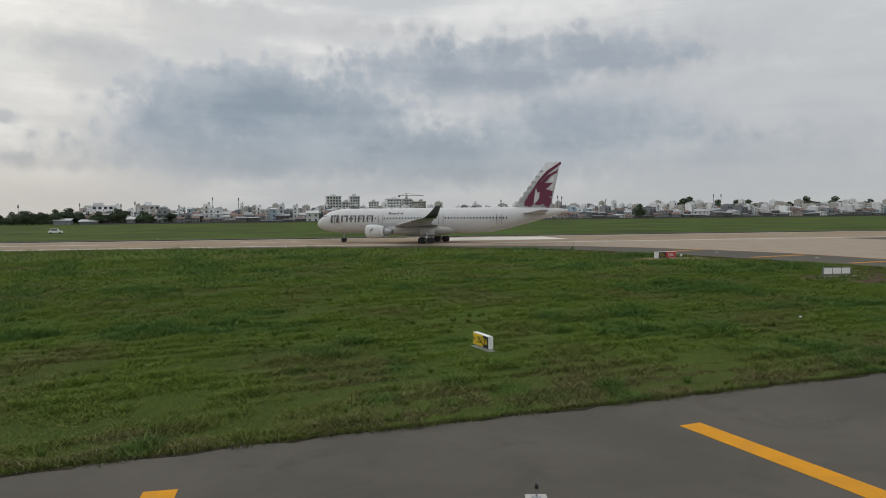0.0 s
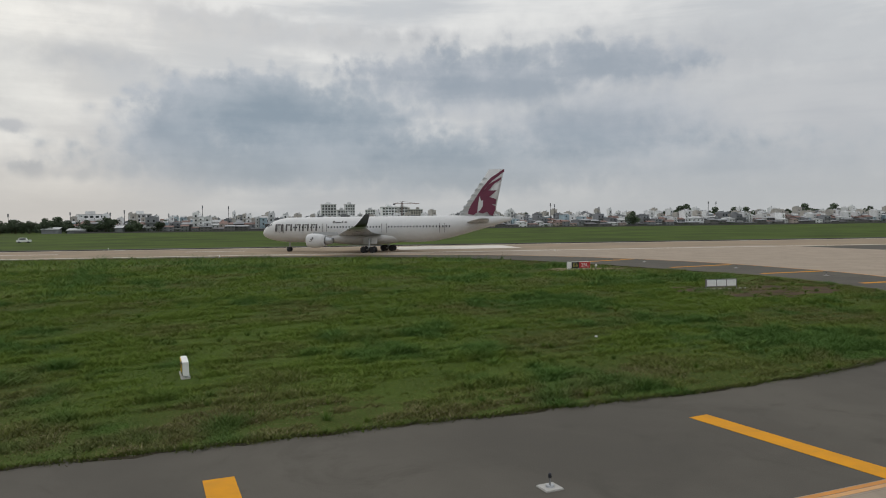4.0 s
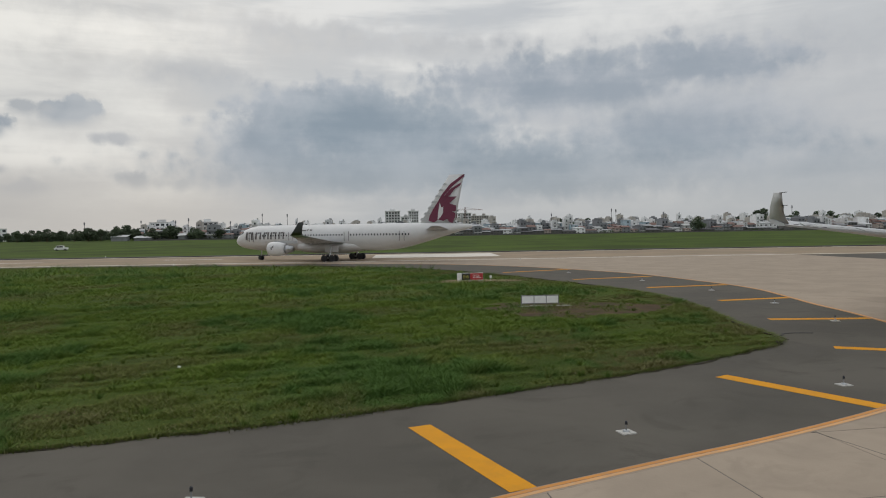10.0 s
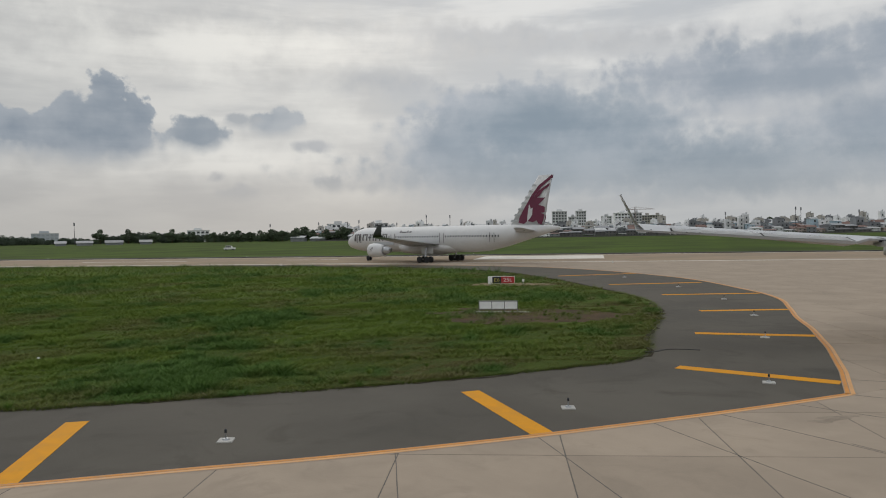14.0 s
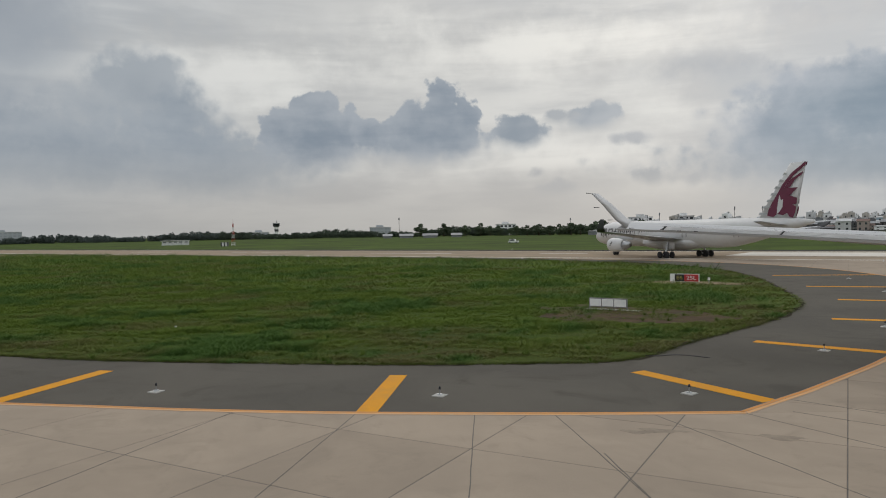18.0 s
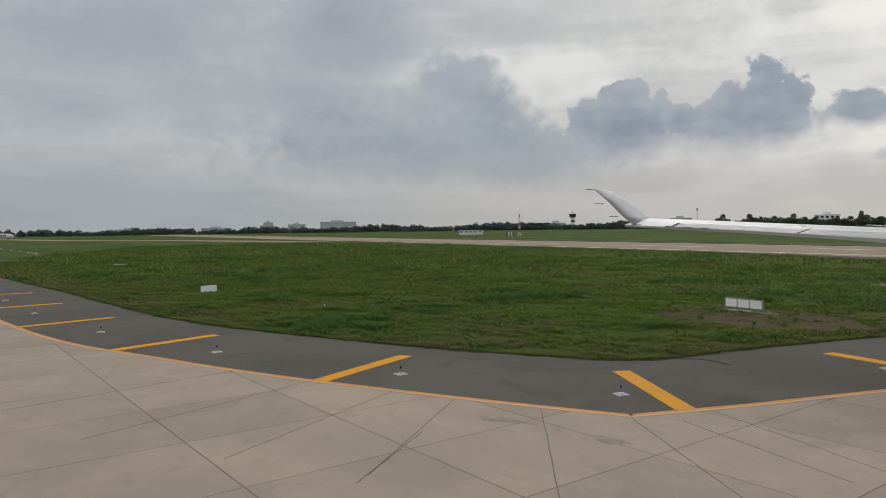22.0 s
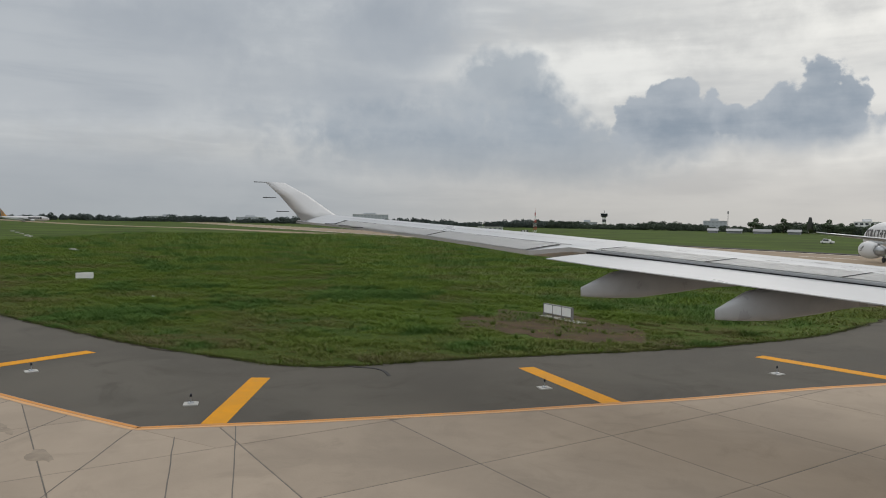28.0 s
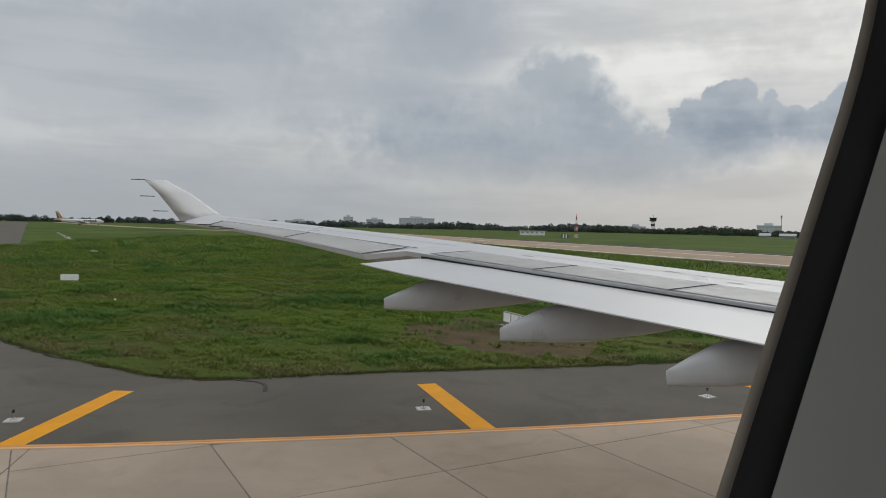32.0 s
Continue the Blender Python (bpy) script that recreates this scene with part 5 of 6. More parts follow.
# striped boxes at its foot
for i in range(5):
    cab = tagged(part("equipment_cabinet", boxed(-0.4, 0.4, -0.4, 0.4, 0, 2.0, 0.03), WHITE if i % 2 else ROOFS[2]), "white or dark equipment cabinet near the lattice mast", "cabinet", "cabinets by the mast")
    uu, vv = along(70.4, 385, E2)
    cab.matrix_world = spot(uu + i * 0.85, vv + i * 0.3, rise(0, vv) - 0.04, 40)
# low white hut
root = thing("equipment_hut", "low white hut with a long flat roof", "hut")
part("wall", boxed(-6.4, 6.4, 0, 5, -0.1, 1.9, 0.03), WALLS[0], root)
part("roof", boxed(-6.9, 6.9, -0.5, 5.6, 2.05, 2.35, 0.03), FRAME, root)
for x in (-5, -2.5, 0, 2.5, 5):
    part("window", boxed(x - 0.7, x + 0.7, -0.06, 0.02, 1.2, 1.8, 0.02), ROOFS[0], root)
u, v = along(73.0, 480, E2)
root.matrix_world = spot(u, v, rise(0, v) - 0.05, 55) @ Matrix.Scale(1.25, 4)

# striped watch tower
root = thing("watch_tower", "white and dark banded field tower with a wide cab", "tower")
for i in range(5):
    bm = bmesh.new()
    rod(bm, (0, 0, i * 2.0), (0, 0, i * 2.0 + 2.0), 1.7, sides=12)
    part("shaft_band", bm, ROOFS[2] if i % 2 else WHITE, root)
bm = bmesh.new()
rod(bm, (0, 0, 10), (0, 0, 11.2), 2.0, 3.4, 12)
part("gallery", bm, ROOFS[2], root)
bm = bmesh.new()
rod(bm, (0, 0, 11.2), (0, 0, 13.0), 2.6, 3.0, 12)
part("cab_glass", bm, GLASS, root)
bm = bmesh.new()
rod(bm, (0, 0, 13.0), (0, 0, 13.5), 3.5, 3.3, 12)
part("cab_roof", bm, WHITE, root)
bm = bmesh.new()
rod(bm, (0, 0, 13.5), (0, 0, 15.8), 0.3, 0.1, 6)
part("antenna", bm, ROOFS[2], root)
u, v = along(64.4, 880, E2)
root.matrix_world = spot(u, v, rise(0, v) - 0.1, 0) @ Matrix.Scale(1.4, 4)

# low hangar roofs before the trees
for yaw, far, wide in [(52.5, 610, 9), (50.6, 605, 10), (48.5, 600, 7), (54.0, 615, 6)]:
    root = thing("hangar", "low grey hangar with a shallow pitched roof", "hangar", "hangars by the trees")
    part("wall", boxed(-wide / 2, wide / 2, 0, 12, -1, 1.4, 0.03), WALLS[2], root)
    bm = bmesh.new()
    vs = [bm.verts.new(p) for p in ((-wide / 2 - 0.5, -0.5, 1.4), (wide / 2 + 0.5, -0.5, 1.4), (wide / 2 + 0.5, 12.5, 1.4), (-wide / 2 - 0.5, 12.5, 1.4), (-wide / 2 - 0.5, 6, 2.9), (wide / 2 + 0.5, 6, 2.9))]
    for f in ((0, 1, 5, 4), (2, 3, 4, 5), (0, 4, 3), (1, 2, 5), (0, 3, 2, 1)):
        bm.faces.new([vs[i] for i in f])
    part("roof", bm, ROOFS[0], root)
    u, v = along(yaw, far, (59.4, 21.3))
    root.matrix_world = spot(u, v, 0.3, yaw - 15.5) @ Matrix.Scale(1.2, 4)

# parked pickup on the grass strip
car = thing("utility_van", "small white utility vehicle parked on far grass", "car")
body = boxed(-2.2, 2.2, -0.85, 0.85, 0.35, 1.05, 0.12)
part("body", body, WHITE, car)
bm = boxed(-1.7, 1.0, -0.78, 0.78, 1.0, 1.75, 0.1)
for vx in bm.verts:
    if vx.co.z > 1.5:
        vx.co.x *= 0.82
part("cabin", bm, WHITE, car)
for s in (-1, 1):
    part("side_window", boxed(-1.3, 0.7, s * 0.79 - 0.02, s * 0.79 + 0.02, 1.15, 1.6, 0.01), GLASS, car)
for x in (-1.35, 1.4):
    for y in (-0.75, 0.75):
        w_ = part("wheel", wheel(x, y, 0.33, 0.33, 0.22), RUBBER, car)
u, v = -78.0, 268.0
car.matrix_world = spot(u, v, rise(0, v) - 0.05, 8)

# ---- the wing of the carrying aircraft, placed to fit the camera's view late on the route ----
own = thing("aircraft_wing", "light grey airliner wing with lowered flap and fairings", "aircraft wing")
own.matrix_world = spot(82.46, 32.15, 0.0)


def lin(d, *knots):
    return float(np.interp(d, [k[0] for k in knots], [k[1] for k in knots]))


# distances forward of the seat, by metres out from it
def lead(d):
    return lin(d, (-1, 18.6), (10.4, 13.1), (19.2, 9.1), (25.9, 5.3), (27.2, 4.5))


def crest(d):
    return lead(d) - lin(d, (0, 1.6), (27, 0.35))


def trail(d):
    return lin(d, (-1, 13.8), (8.73, 10.24), (13.17, 8.46), (16.4, 7.23), (17.2, 6.45), (20.5, 5.77), (23.5, 4.8), (25.1, 4.22), (27.2, 2.95))


def z_top(d):
    return 4.15 + 0.065 * d


def z_trail(d):
    return lin(d, (-1, 3.88), (16.4, 5.09), (17.2, 4.97), (27.2, 5.66))


def at(d, f, z):
    """A place by metres out from the seat, forward of it and over the ground, stretched to fit the camera's view."""
    return (0.0344 * f - 1.0092 * d, 1.0467 * f - 0.0071 * d, 1.056 * z - 0.319)


def upper(d, s):
    """A point on the upper skin: s runs from the trailing edge (0) to the crest (1)."""
    f = trail(d) + (crest(d) - trail(d)) * s
    return at(d, f, z_trail(d) + (z_top(d) - z_trail(d)) * (1 - (1 - s) ** 1.3))


bm = bmesh.new()
rows = []
for d in [-1, 2, 5, 8, 10.4, 13, 15, 16.39, 16.41, 17.2, 19, 21, 23, 25, 26.3, 27.2]:
    c = lead(d) - trail(d)
    t = 0.085 * c
    sec = [upper(d, 0), upper(d, 0.2), upper(d, 0.5), upper(d, 0.8), upper(d, 1.0), at(d, (lead(d) + crest(d)) / 2, z_top(d) - 0.05 * c * 0.5), at(d, lead(d), z_top(d) - t * 0.75), at(d, crest(d), z_top(d) - t * 1.6), at(d, trail(d) + c * 0.45, (z_trail(d) + z_top(d)) / 2 - t * 1.3), at(d, trail(d) + 0.05, z_trail(d) - 0.05 - 0.02 * c)]
    rows.append([bm.verts.new(p) for p in sec])
for a, b in zip(rows, rows[1:]):
    n = len(a)
    for k in range(n):
        bm.faces.new((a[k], a[(k + 1) % n], b[(k + 1) % n], b[k]))
bm.faces.new(rows[0])
bm.faces.new(rows[-1])
bmesh.ops.recalc_face_normals(bm, faces=bm.faces)
main = part("main_wing", bm, WING, own)


def plate(name, d0, d1, s0, s1, lift, mat, parent, label=""):
    """A thin panel lying on the upper skin."""
    bm = bmesh.new()
    grid = [[bm.verts.new(Vector(upper(d0 + (d1 - d0) * i / 4, s0 + (s1 - s0) * j / 4)) + Vector((0, 0, lift))) for j in range(5)] for i in range(5)]
    for i in range(4):
        for j in range(4):
            bm.faces.new((grid[i][j], grid[i + 1][j], grid[i + 1][j + 1], grid[i][j + 1]))
    bmesh.ops.solidify(bm, geom=bm.faces[:], thickness=0.015)
    bmesh.ops.recalc_face_normals(bm, faces=bm.faces)
    return part(name, bm, mat, parent, label)


for d0, d1 in ((0.5, 4.2), (4.26, 7.6), (7.66, 10.2), (10.26, 12.9), (12.96, 15.6)):
    plate("spoiler", d0, d1, 0.02, 0.42, 0.022, WING_LIFTED, own, "light grey spoiler panel")
for d0, d1 in ((17.3, 21.4), (21.48, 25.6)):
    plate("aileron", d0, d1, 0.0, 0.40, 0.020, WING_LIFTED, own, "light grey aileron")
for d in (4.2, 7.6, 10.2, 12.9, 15.6):
    plate("panel_gap", d, d + 0.07, 0.0, 0.43, 0.027, TAR, own)
for d in (17.22, 21.4, 25.6):
    plate("panel_gap", d, d + 0.08, 0.0, 0.41, 0.025, TAR, own)
plate("skin_joint", 0.5, 15.7, 0.43, 0.446, 0.012, TAR, own)
plate("skin_joint", 17.0, 25.8, 0.41, 0.43, 0.012, TAR, own)
plate("skin_joint", 0.5, 26.0, 0.72, 0.728, 0.008, GREYMARK, own)
# small latches and screws on the skin
for d, s in ((14.4, 0.6), (12.2, 0.55), (10.1, 0.6), (8.4, 0.52), (19.5, 0.2), (17.9, 0.16), (11.5, 0.75), (6.5, 0.6)):
    plate("access_panel", d, d + 0.28, s, s + 0.02, 0.008, GREYMARK, own)


def flap_trail(d):
    return lin(d, (-1, 11.2), (7.43, 8.51), (10.88, 7.37), (13.93, 6.24), (15.5, 5.86))


# the lowered flap: dark slot above it
bm = bmesh.new()
rows = []
for d in (-1, 3, 7.4, 10, 12, 13.9, 15.5):
    a, b = flap_trail(d), trail(d) + 0.75
    z0, z1 = 3.78 + 0.0693 * d, z_trail(d) - 0.22
    c = b - a
    prof = [(0, 0.0), (0.25, 0.10), (0.55, 0.20), (0.8, 0.20), (0.97, 0.06), (1.0, -0.06), (0.8, -0.2), (0.4, -0.14), (0.0, -0.035)]
    rows.append([bm.verts.new(at(d + (0.35 * s if d > 15 else 0), a + c * s, z0 + (z1 - z0) * s + h * 0.6)) for s, h in prof])
for a, b in zip(rows, rows[1:]):
    n = len(a)
    for k in range(n):
        bm.faces.new((a[k], a[(k + 1) % n], b[(k + 1) % n], b[k]))
bm.faces.new(rows[0])
bm.faces.new(rows[-1])
bmesh.ops.recalc_face_normals(bm, faces=bm.faces)
flap = part("flap", bm, WING, own, "lowered light grey flap")
# black strip added in place of the shade inside the slot
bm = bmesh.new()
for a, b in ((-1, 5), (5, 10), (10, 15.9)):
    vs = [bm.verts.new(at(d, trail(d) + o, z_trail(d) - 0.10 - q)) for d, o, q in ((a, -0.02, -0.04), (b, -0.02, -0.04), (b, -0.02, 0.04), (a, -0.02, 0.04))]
    bm.faces.new(vs)
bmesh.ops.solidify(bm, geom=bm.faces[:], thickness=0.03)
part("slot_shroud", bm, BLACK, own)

# flap track fairings
for d, tail_f, tail_z, drop in ((14.2, 5.95, 4.18, 0.15), (11.0, 6.85, 3.98, 0.18), (8.05, 7.8, 3.77, 0.2), (3.6, 9.3, 3.45, 0.22)):
    bm = bmesh.new()
    rows = []
    for s, half, top, low in ((0.0, 0.02, 0.06, 0.15), (0.35, 0.10, 0.20, 0.18), (0.9, 0.22, 0.40, 0.21), (1.6, 0.32, 0.50, 0.22), (2.6, 0.36, 0.54, 0.14), (3.8, 0.35, 0.56, 0.0), (4.8, 0.26, 0.58, -0.2), (5.6, 0.08, 0.58, -0.45)):
        zc = tail_z
        ring = []
        for k in range(14):
            t = 2 * math.pi * k / 14
            y = half * math.copysign(abs(math.cos(t)) ** 0.7, math.cos(t))
            z = zc + (top if math.sin(t) > 0 else low) * math.copysign(abs(math.sin(t)) ** 0.75, math.sin(t))
            ring.append(bm.verts.new(at(d + y - s * 0.03, tail_f + s, z)))
        rows.append(ring)
    for a, b in zip(rows, rows[1:]):
        for k in range(14):
            bm.faces.new((a[k], a[(k + 1) % 14], b[(k + 1) % 14], b[k]))
    bm.faces.new(rows[0])
    bm.faces.new(rows[-1])
    bmesh.ops.recalc_face_normals(bm, faces=bm.faces)
    part("track_fairing", bm, FAIRING, own, "grey canoe-shaped flap fairing", True)

# the main leg that the wing stands on
bm = bmesh.new()
rod(bm, (-2.9, 12.0, 0.75), at(2.6, 11.8, 4.2), 0.22)
rod(bm, (-2.9, 11.0, 0.72), (-2.9, 13.0, 0.72), 0.17)
gear = part("main_gear", bm, METAL, own)
for dx in (-0.7, 0.7):
    for dy in (-1.0, 1.0):
        bm = bmesh.new()
        rod(bm, (-2.9 - dx - 0.25, 12.0 + dy, 0.70), (-2.9 - dx + 0.25, 12.0 + dy, 0.70), 0.70, sides=18)
        part("tyre", bm, RUBBER, gear)

# winglet with static wicks
bm = bmesh.new()
rows = []
for d, f0, f1, z in ((26.9, 3.1, 4.75, 5.68), (27.25, 2.9, 4.35, 6.0), (27.6, 2.45, 3.55, 6.6), (27.9, 2.0, 2.72, 7.07)):
    c = f1 - f0
    rows.append([bm.verts.new(at(d + e, f0 + s * c, z)) for s, e in ((0, 0), (0.5, 0.05), (0.9, 0.04), (1, 0), (0.9, -0.04), (0.5, -0.05))])
for a, b in zip(rows, rows[1:]):
    n = len(a)
    for k in range(n):
        bm.faces.new((a[k], a[(k + 1) % n], b[(k + 1) % n], b[k]))
bm.faces.new(rows[-1])
bm.faces.new(rows[0])
bmesh.ops.recalc_face_normals(bm, faces=bm.faces)
winglet = part("winglet", bm, SKIN, own, "upturned pale winglet", True)
for d, f, z in ((27.9, 2.02, 7.06), (27.7, 2.3, 6.5), (27.3, 2.7, 6.0), (26.6, 3.2, 5.66), (25.6, 3.95, 5.58), (25.0, 4.25, 5.52), (24.4, 4.5, 5.48)):
    bm = bmesh.new()
    rod(bm, at(d, f + 0.05, z), at(d, f - 0.42, z), 0.012, 0.016, 6)
    part("static_wick", bm, BLACK, winglet if z > 5.9 else own)

# cabin side with the window's forward rim, beside the seat
PANEL = material("cabin_panel", (0.30, 0.31, 0.30), 0.7, 0.05, 2, 40, 0.03)
TRIM = material("window_trim", (0.34, 0.30, 0.25), 0.8, 0.1, 6, 60, 0.05)
cabin = thing("cabin_wall", "grey plastic cabin wall with a black-rimmed window", "aircraft cabin")
cabin.matrix_world = spot(82.45, 33.22, 5.70)


def rim(z):
    """Where the window's forward edge lies at a height from the eye."""
    return 0.411 + 0.40 * z - 1.0 * max(0, z - 0.08) ** 2


def band(f_off0, f_off1, d0, d1, name, mat):
    bm = bmesh.new()
    rows = []
    for i in range(25):
        z = -0.42 + i * 0.03
        f = rim(z)
        rows.append([bm.verts.new((-d, (f + o) * d / 0.33, z * d / 0.33)) for o, d in ((f_off0, d0), (f_off1, d0), (f_off1, d1), (f_off0, d1))])
    for a, b in zip(rows, rows[1:]):
        for k in range(4):
            bm.faces.new((a[k], a[(k + 1) % 4], b[(k + 1) % 4], b[k]))
    bm.faces.new(rows[0])
    bm.faces.new(rows[-1])
    bmesh.ops.recalc_face_normals(bm, faces=bm.faces)
    return part(name, bm, mat, cabin)


band(-0.004, 0.010, 0.345, 0.40, "outer_trim", TRIM)
band(0.008, 0.052, 0.335, 0.39, "black_rim", BLACK)
band(0.048, 1.6, 0.325, 0.385, "side_panel", PANEL)
# unseen box added to block daylight, so the side panel stays dark
part("cabin_roof", boxed(-0.36, 1.6, 0.36, 2.0, 0.62, 0.68), PANEL, cabin)
part("cabin_floor", boxed(-0.36, 1.6, 0.36, 2.0, -1.26, -1.2), PANEL, cabin)
part("lower_panel", boxed(-0.385, -0.325, 0.25, 2.0, -1.2, -0.43), PANEL, cabin)
part("bulkhead", boxed(-0.36, 1.6, 2.0, 2.06, -1.26, 0.68), PANEL, cabin)
part("partition", boxed(0.45, 0.5, 0.36, 2.0, -1.2, 0.62), PANEL, cabin)

# ---- concrete slabs of the taxiway ----
def clip(poly, p, n):
    """The part of a polygon on the side of p to which n points."""
    out = []
    for a, b in zip(poly, poly[1:] + poly[:1]):
        da, db = (a[0] - p[0]) * n[0] + (a[1] - p[1]) * n[1], (b[0] - p[0]) * n[0] + (b[1] - p[1]) * n[1]
        if da >= 0:
            out.append(a)
        if (da < 0) != (db < 0):
            t = da / (da - db)
            out.append((a[0] + (b[0] - a[0]) * t, a[1] + (b[1] - a[1]) * t))
    return out


C5, S5 = math.cos(radians(5)), math.sin(radians(5))
LU, LV = 4.28, 4.4
border = [(p.x, p.y) for p in edge_a] + [(p.x, p.y) for p in edge_b[1:]]
poly_np = np.array(border + [(110, 133.0), (110, -130), (-900, -130)])


def inside(pts, poly):
    x, y = pts[:, 0], pts[:, 1]
    hit = np.zeros(len(pts), bool)
    for a, b in zip(poly, np.roll(poly, -1, axis=0)):
        if a[1] == b[1]:
            continue
        cross = ((a[1] > y) != (b[1] > y)) & (x < (b[0] - a[0]) * (y - a[1]) / (b[1] - a[1]) + a[0])
        hit ^= cross
    return hit


def slab_mesh(poly):
    bm = bmesh.new()
    low = [on(u, v, 0.0) for u, v in poly]
    mid = sum(low, Vector()) / len(low)
    foot = [bm.verts.new(p) for p in low]
    lip = [bm.verts.new(p + (mid - p).normalized() * 0.02 + Vector((0, 0, 0.010))) for p in low]
    for k in range(len(low)):
        j = (k + 1) % len(low)
        bm.faces.new((foot[k], foot[j], lip[j], lip[k]))
    bm.faces.new(lip)
    bmesh.ops.recalc_face_normals(bm, faces=bm.faces)
    if bm.faces[-1].normal.z < 0:
        bmesh.ops.reverse_faces(bm, faces=bm.faces[:])
    return bm


near, rest = [], []
seg = np.array(border)
for i in range(-84, 22):
    for j in range(-20, 32):
        a, b = 53.6 + i * LU, 12.1 + j * LV
        g = 0.012
        quad = [(a + g, b + g), (a + LU - g, b + g), (a + LU - g, b + LV - g), (a + g, b + LV - g)]
        quad = [(p * C5 - q * S5, p * S5 + q * C5) for p, q in quad]
        mid = (sum(p[0] for p in quad) / 4, sum(p[1] for p in quad) / 4)
        if not (-300 < mid[0] < 112 and -46 + min(0, mid[0]) * 0.12 < mid[1] < 146):
            continue
        ins = inside(np.array(quad + [mid]), poly_np)
        if not ins.any():
            continue
        poly = quad
        if not ins.all():
            k = int(np.argmin(((seg - mid) ** 2).sum(1)))
            k = min(max(k, 1), len(seg) - 2)
            pa, pb = seg[k - 1], seg[k + 1]
            d = pb - pa
            n = np.array([d[1], -d[0]]) / np.linalg.norm(d)
            poly = clip(quad, tuple(seg[k]), tuple(n))
            if (mid[0] - 61.45) ** 2 + (mid[1] - 28.8) ** 2 < 12:
                # the corner: one piece for each side of it
                na, nb = (0.53, -0.848), (0.947, -0.322)
                poly = clip(quad, (61.45, 28.8), na)
                more = clip(clip(quad, (61.45, 28.8), (-na[0], -na[1])), (61.45, 28.8), nb)
                if len(more) > 2:
                    near.append(more)
        if len(poly) < 3:
            continue
        area = abs(sum(p[0] * q[1] - q[0] * p[1] for p, q in zip(poly, poly[1:] + poly[:1]))) / 2
        if area < 0.4:
            continue
        (near if 22 < mid[0] < 74 and -4 < mid[1] < 60 else rest).append(poly)
near.sort(key=lambda p: (p[0][0] - 58) ** 2 + (p[0][1] - 22) ** 2)
rest += near[300:]
for poly in near[:300]:
    part("slab", slab_mesh(poly), CONCRETE, bed)
verts, faces = [], []
for poly in rest:
    faces.append(list(range(len(verts), len(verts) + len(poly))))
    verts += [tuple(on(u, v, 0.010)) for u, v in poly]
me = bpy.data.meshes.new("slab_field")
me.from_pydata(verts, [], faces)
me.materials.append(CONCRETE)
me.update()
field = new("slab_field", me)
field.parent = bed
tagged(field, "outlying concrete slabs", kind="stuff")
# joints that fan out from the curved edge
for a, b in [((65.75, 22.4), (59.2, 27.2)), ((67.3, 25.9), (61.5, 28.7)), ((54.7, 14.75), (51.2, 22.65)), ((58.6, 17.6), (54.5, 24.45)), ((61.65, 20.1), (56.6, 25.7)), ((62.65, 29.6), (68.05, 28.65)), ((62.1, 31.3), (68.7, 29.8)), ((62.05, 19.6), (59.3, 22.9)), ((49.65, 12.9), (47.6, 20.8))]:
    p, q = Vector((*a, 0)), Vector((*b, 0))
    nrm = Vector((-(q - p).y, (q - p).x, 0)).normalized()
    line = [p + (q - p) * k / 8 + nrm * rng.uniform(-0.015, 0.015) for k in range(9)]
    tagged(part("fan_joint", strip(line, 0.028, 0.0135), SEALANT, bed))

# dark worn patches on the slabs
for k, (u, v, a, b) in enumerate([(59.95, 25.62, 0.62, 0.2), (59.4, 25.15, 0.4, 0.14), (62.85, 26.55, 0.5, 0.16)]):
    pts = []
    for j in range(28):
        t = 2 * math.pi * j / 28
        r = 1 + 0.25 * math.sin(3 * t + k) + rng.uniform(-0.14, 0.14)
        pts.append(on(u + a * r * math.cos(t + 0.4 * k), v + b * r * math.sin(t + 0.4 * k) + 0.3 * a * math.cos(t)))
    part("stain", sheet(pts, 0.0, 0.0125), STAIN, bed)

# ---- grass blades on the island ----
BLADE = bpy.data.materials.new("grass_blades")
BLADE.use_nodes = True
n = Net(BLADE.node_tree)
b = BLADE.node_tree.nodes["Principled BSDF"]
geo = n.add("ShaderNodeNewGeometry")
where = n.add("ShaderNodeTexCoord").outputs["Object"]
age = n.add("ShaderNodeAttribute", attribute_name="dryness").outputs["Fac"]
lush = n.add("ShaderNodeAttribute", attribute_name="lushness").outputs["Fac"]
mid_ = n.noise(where, 0.9, 4, 0.6)
one = geo.outputs["Random Per Island"]
tint = n.ramp(one, (0.0, (0.092, 0.144, 0.025)), (0.45, (0.120, 0.184, 0.028)), (0.85, (0.155, 0.221, 0.037)), (1.0, (0.222, 0.243, 0.080)))
straw = n.ramp(one, (0.0, (0.105, 0.099, 0.043)), (0.5, (0.146, 0.141, 0.053)), (0.85, (0.172, 0.177, 0.056)), (1.0, (0.314, 0.255, 0.177)))
deep = n.ramp(one, (0.0, (0.059, 0.117, 0.028)), (0.6, (0.085, 0.157, 0.037)), (1.0, (0.120, 0.204, 0.048)))
dry = n.mix(n.math("ADD", age, n.math("MULTIPLY", n.math("SUBTRACT", mid_, 0.5), 0.5), True), tint, straw)
rich = n.mix(lush, dry, deep)
n.feed(b.inputs["Base Color"], rich)
b.inputs["Roughness"].default_value = 0.75
b.inputs["Specular IOR Level"].default_value = 0.06

isl = np.array([(p.x, p.y) for p in island_line])
g = np.random.default_rng(11)


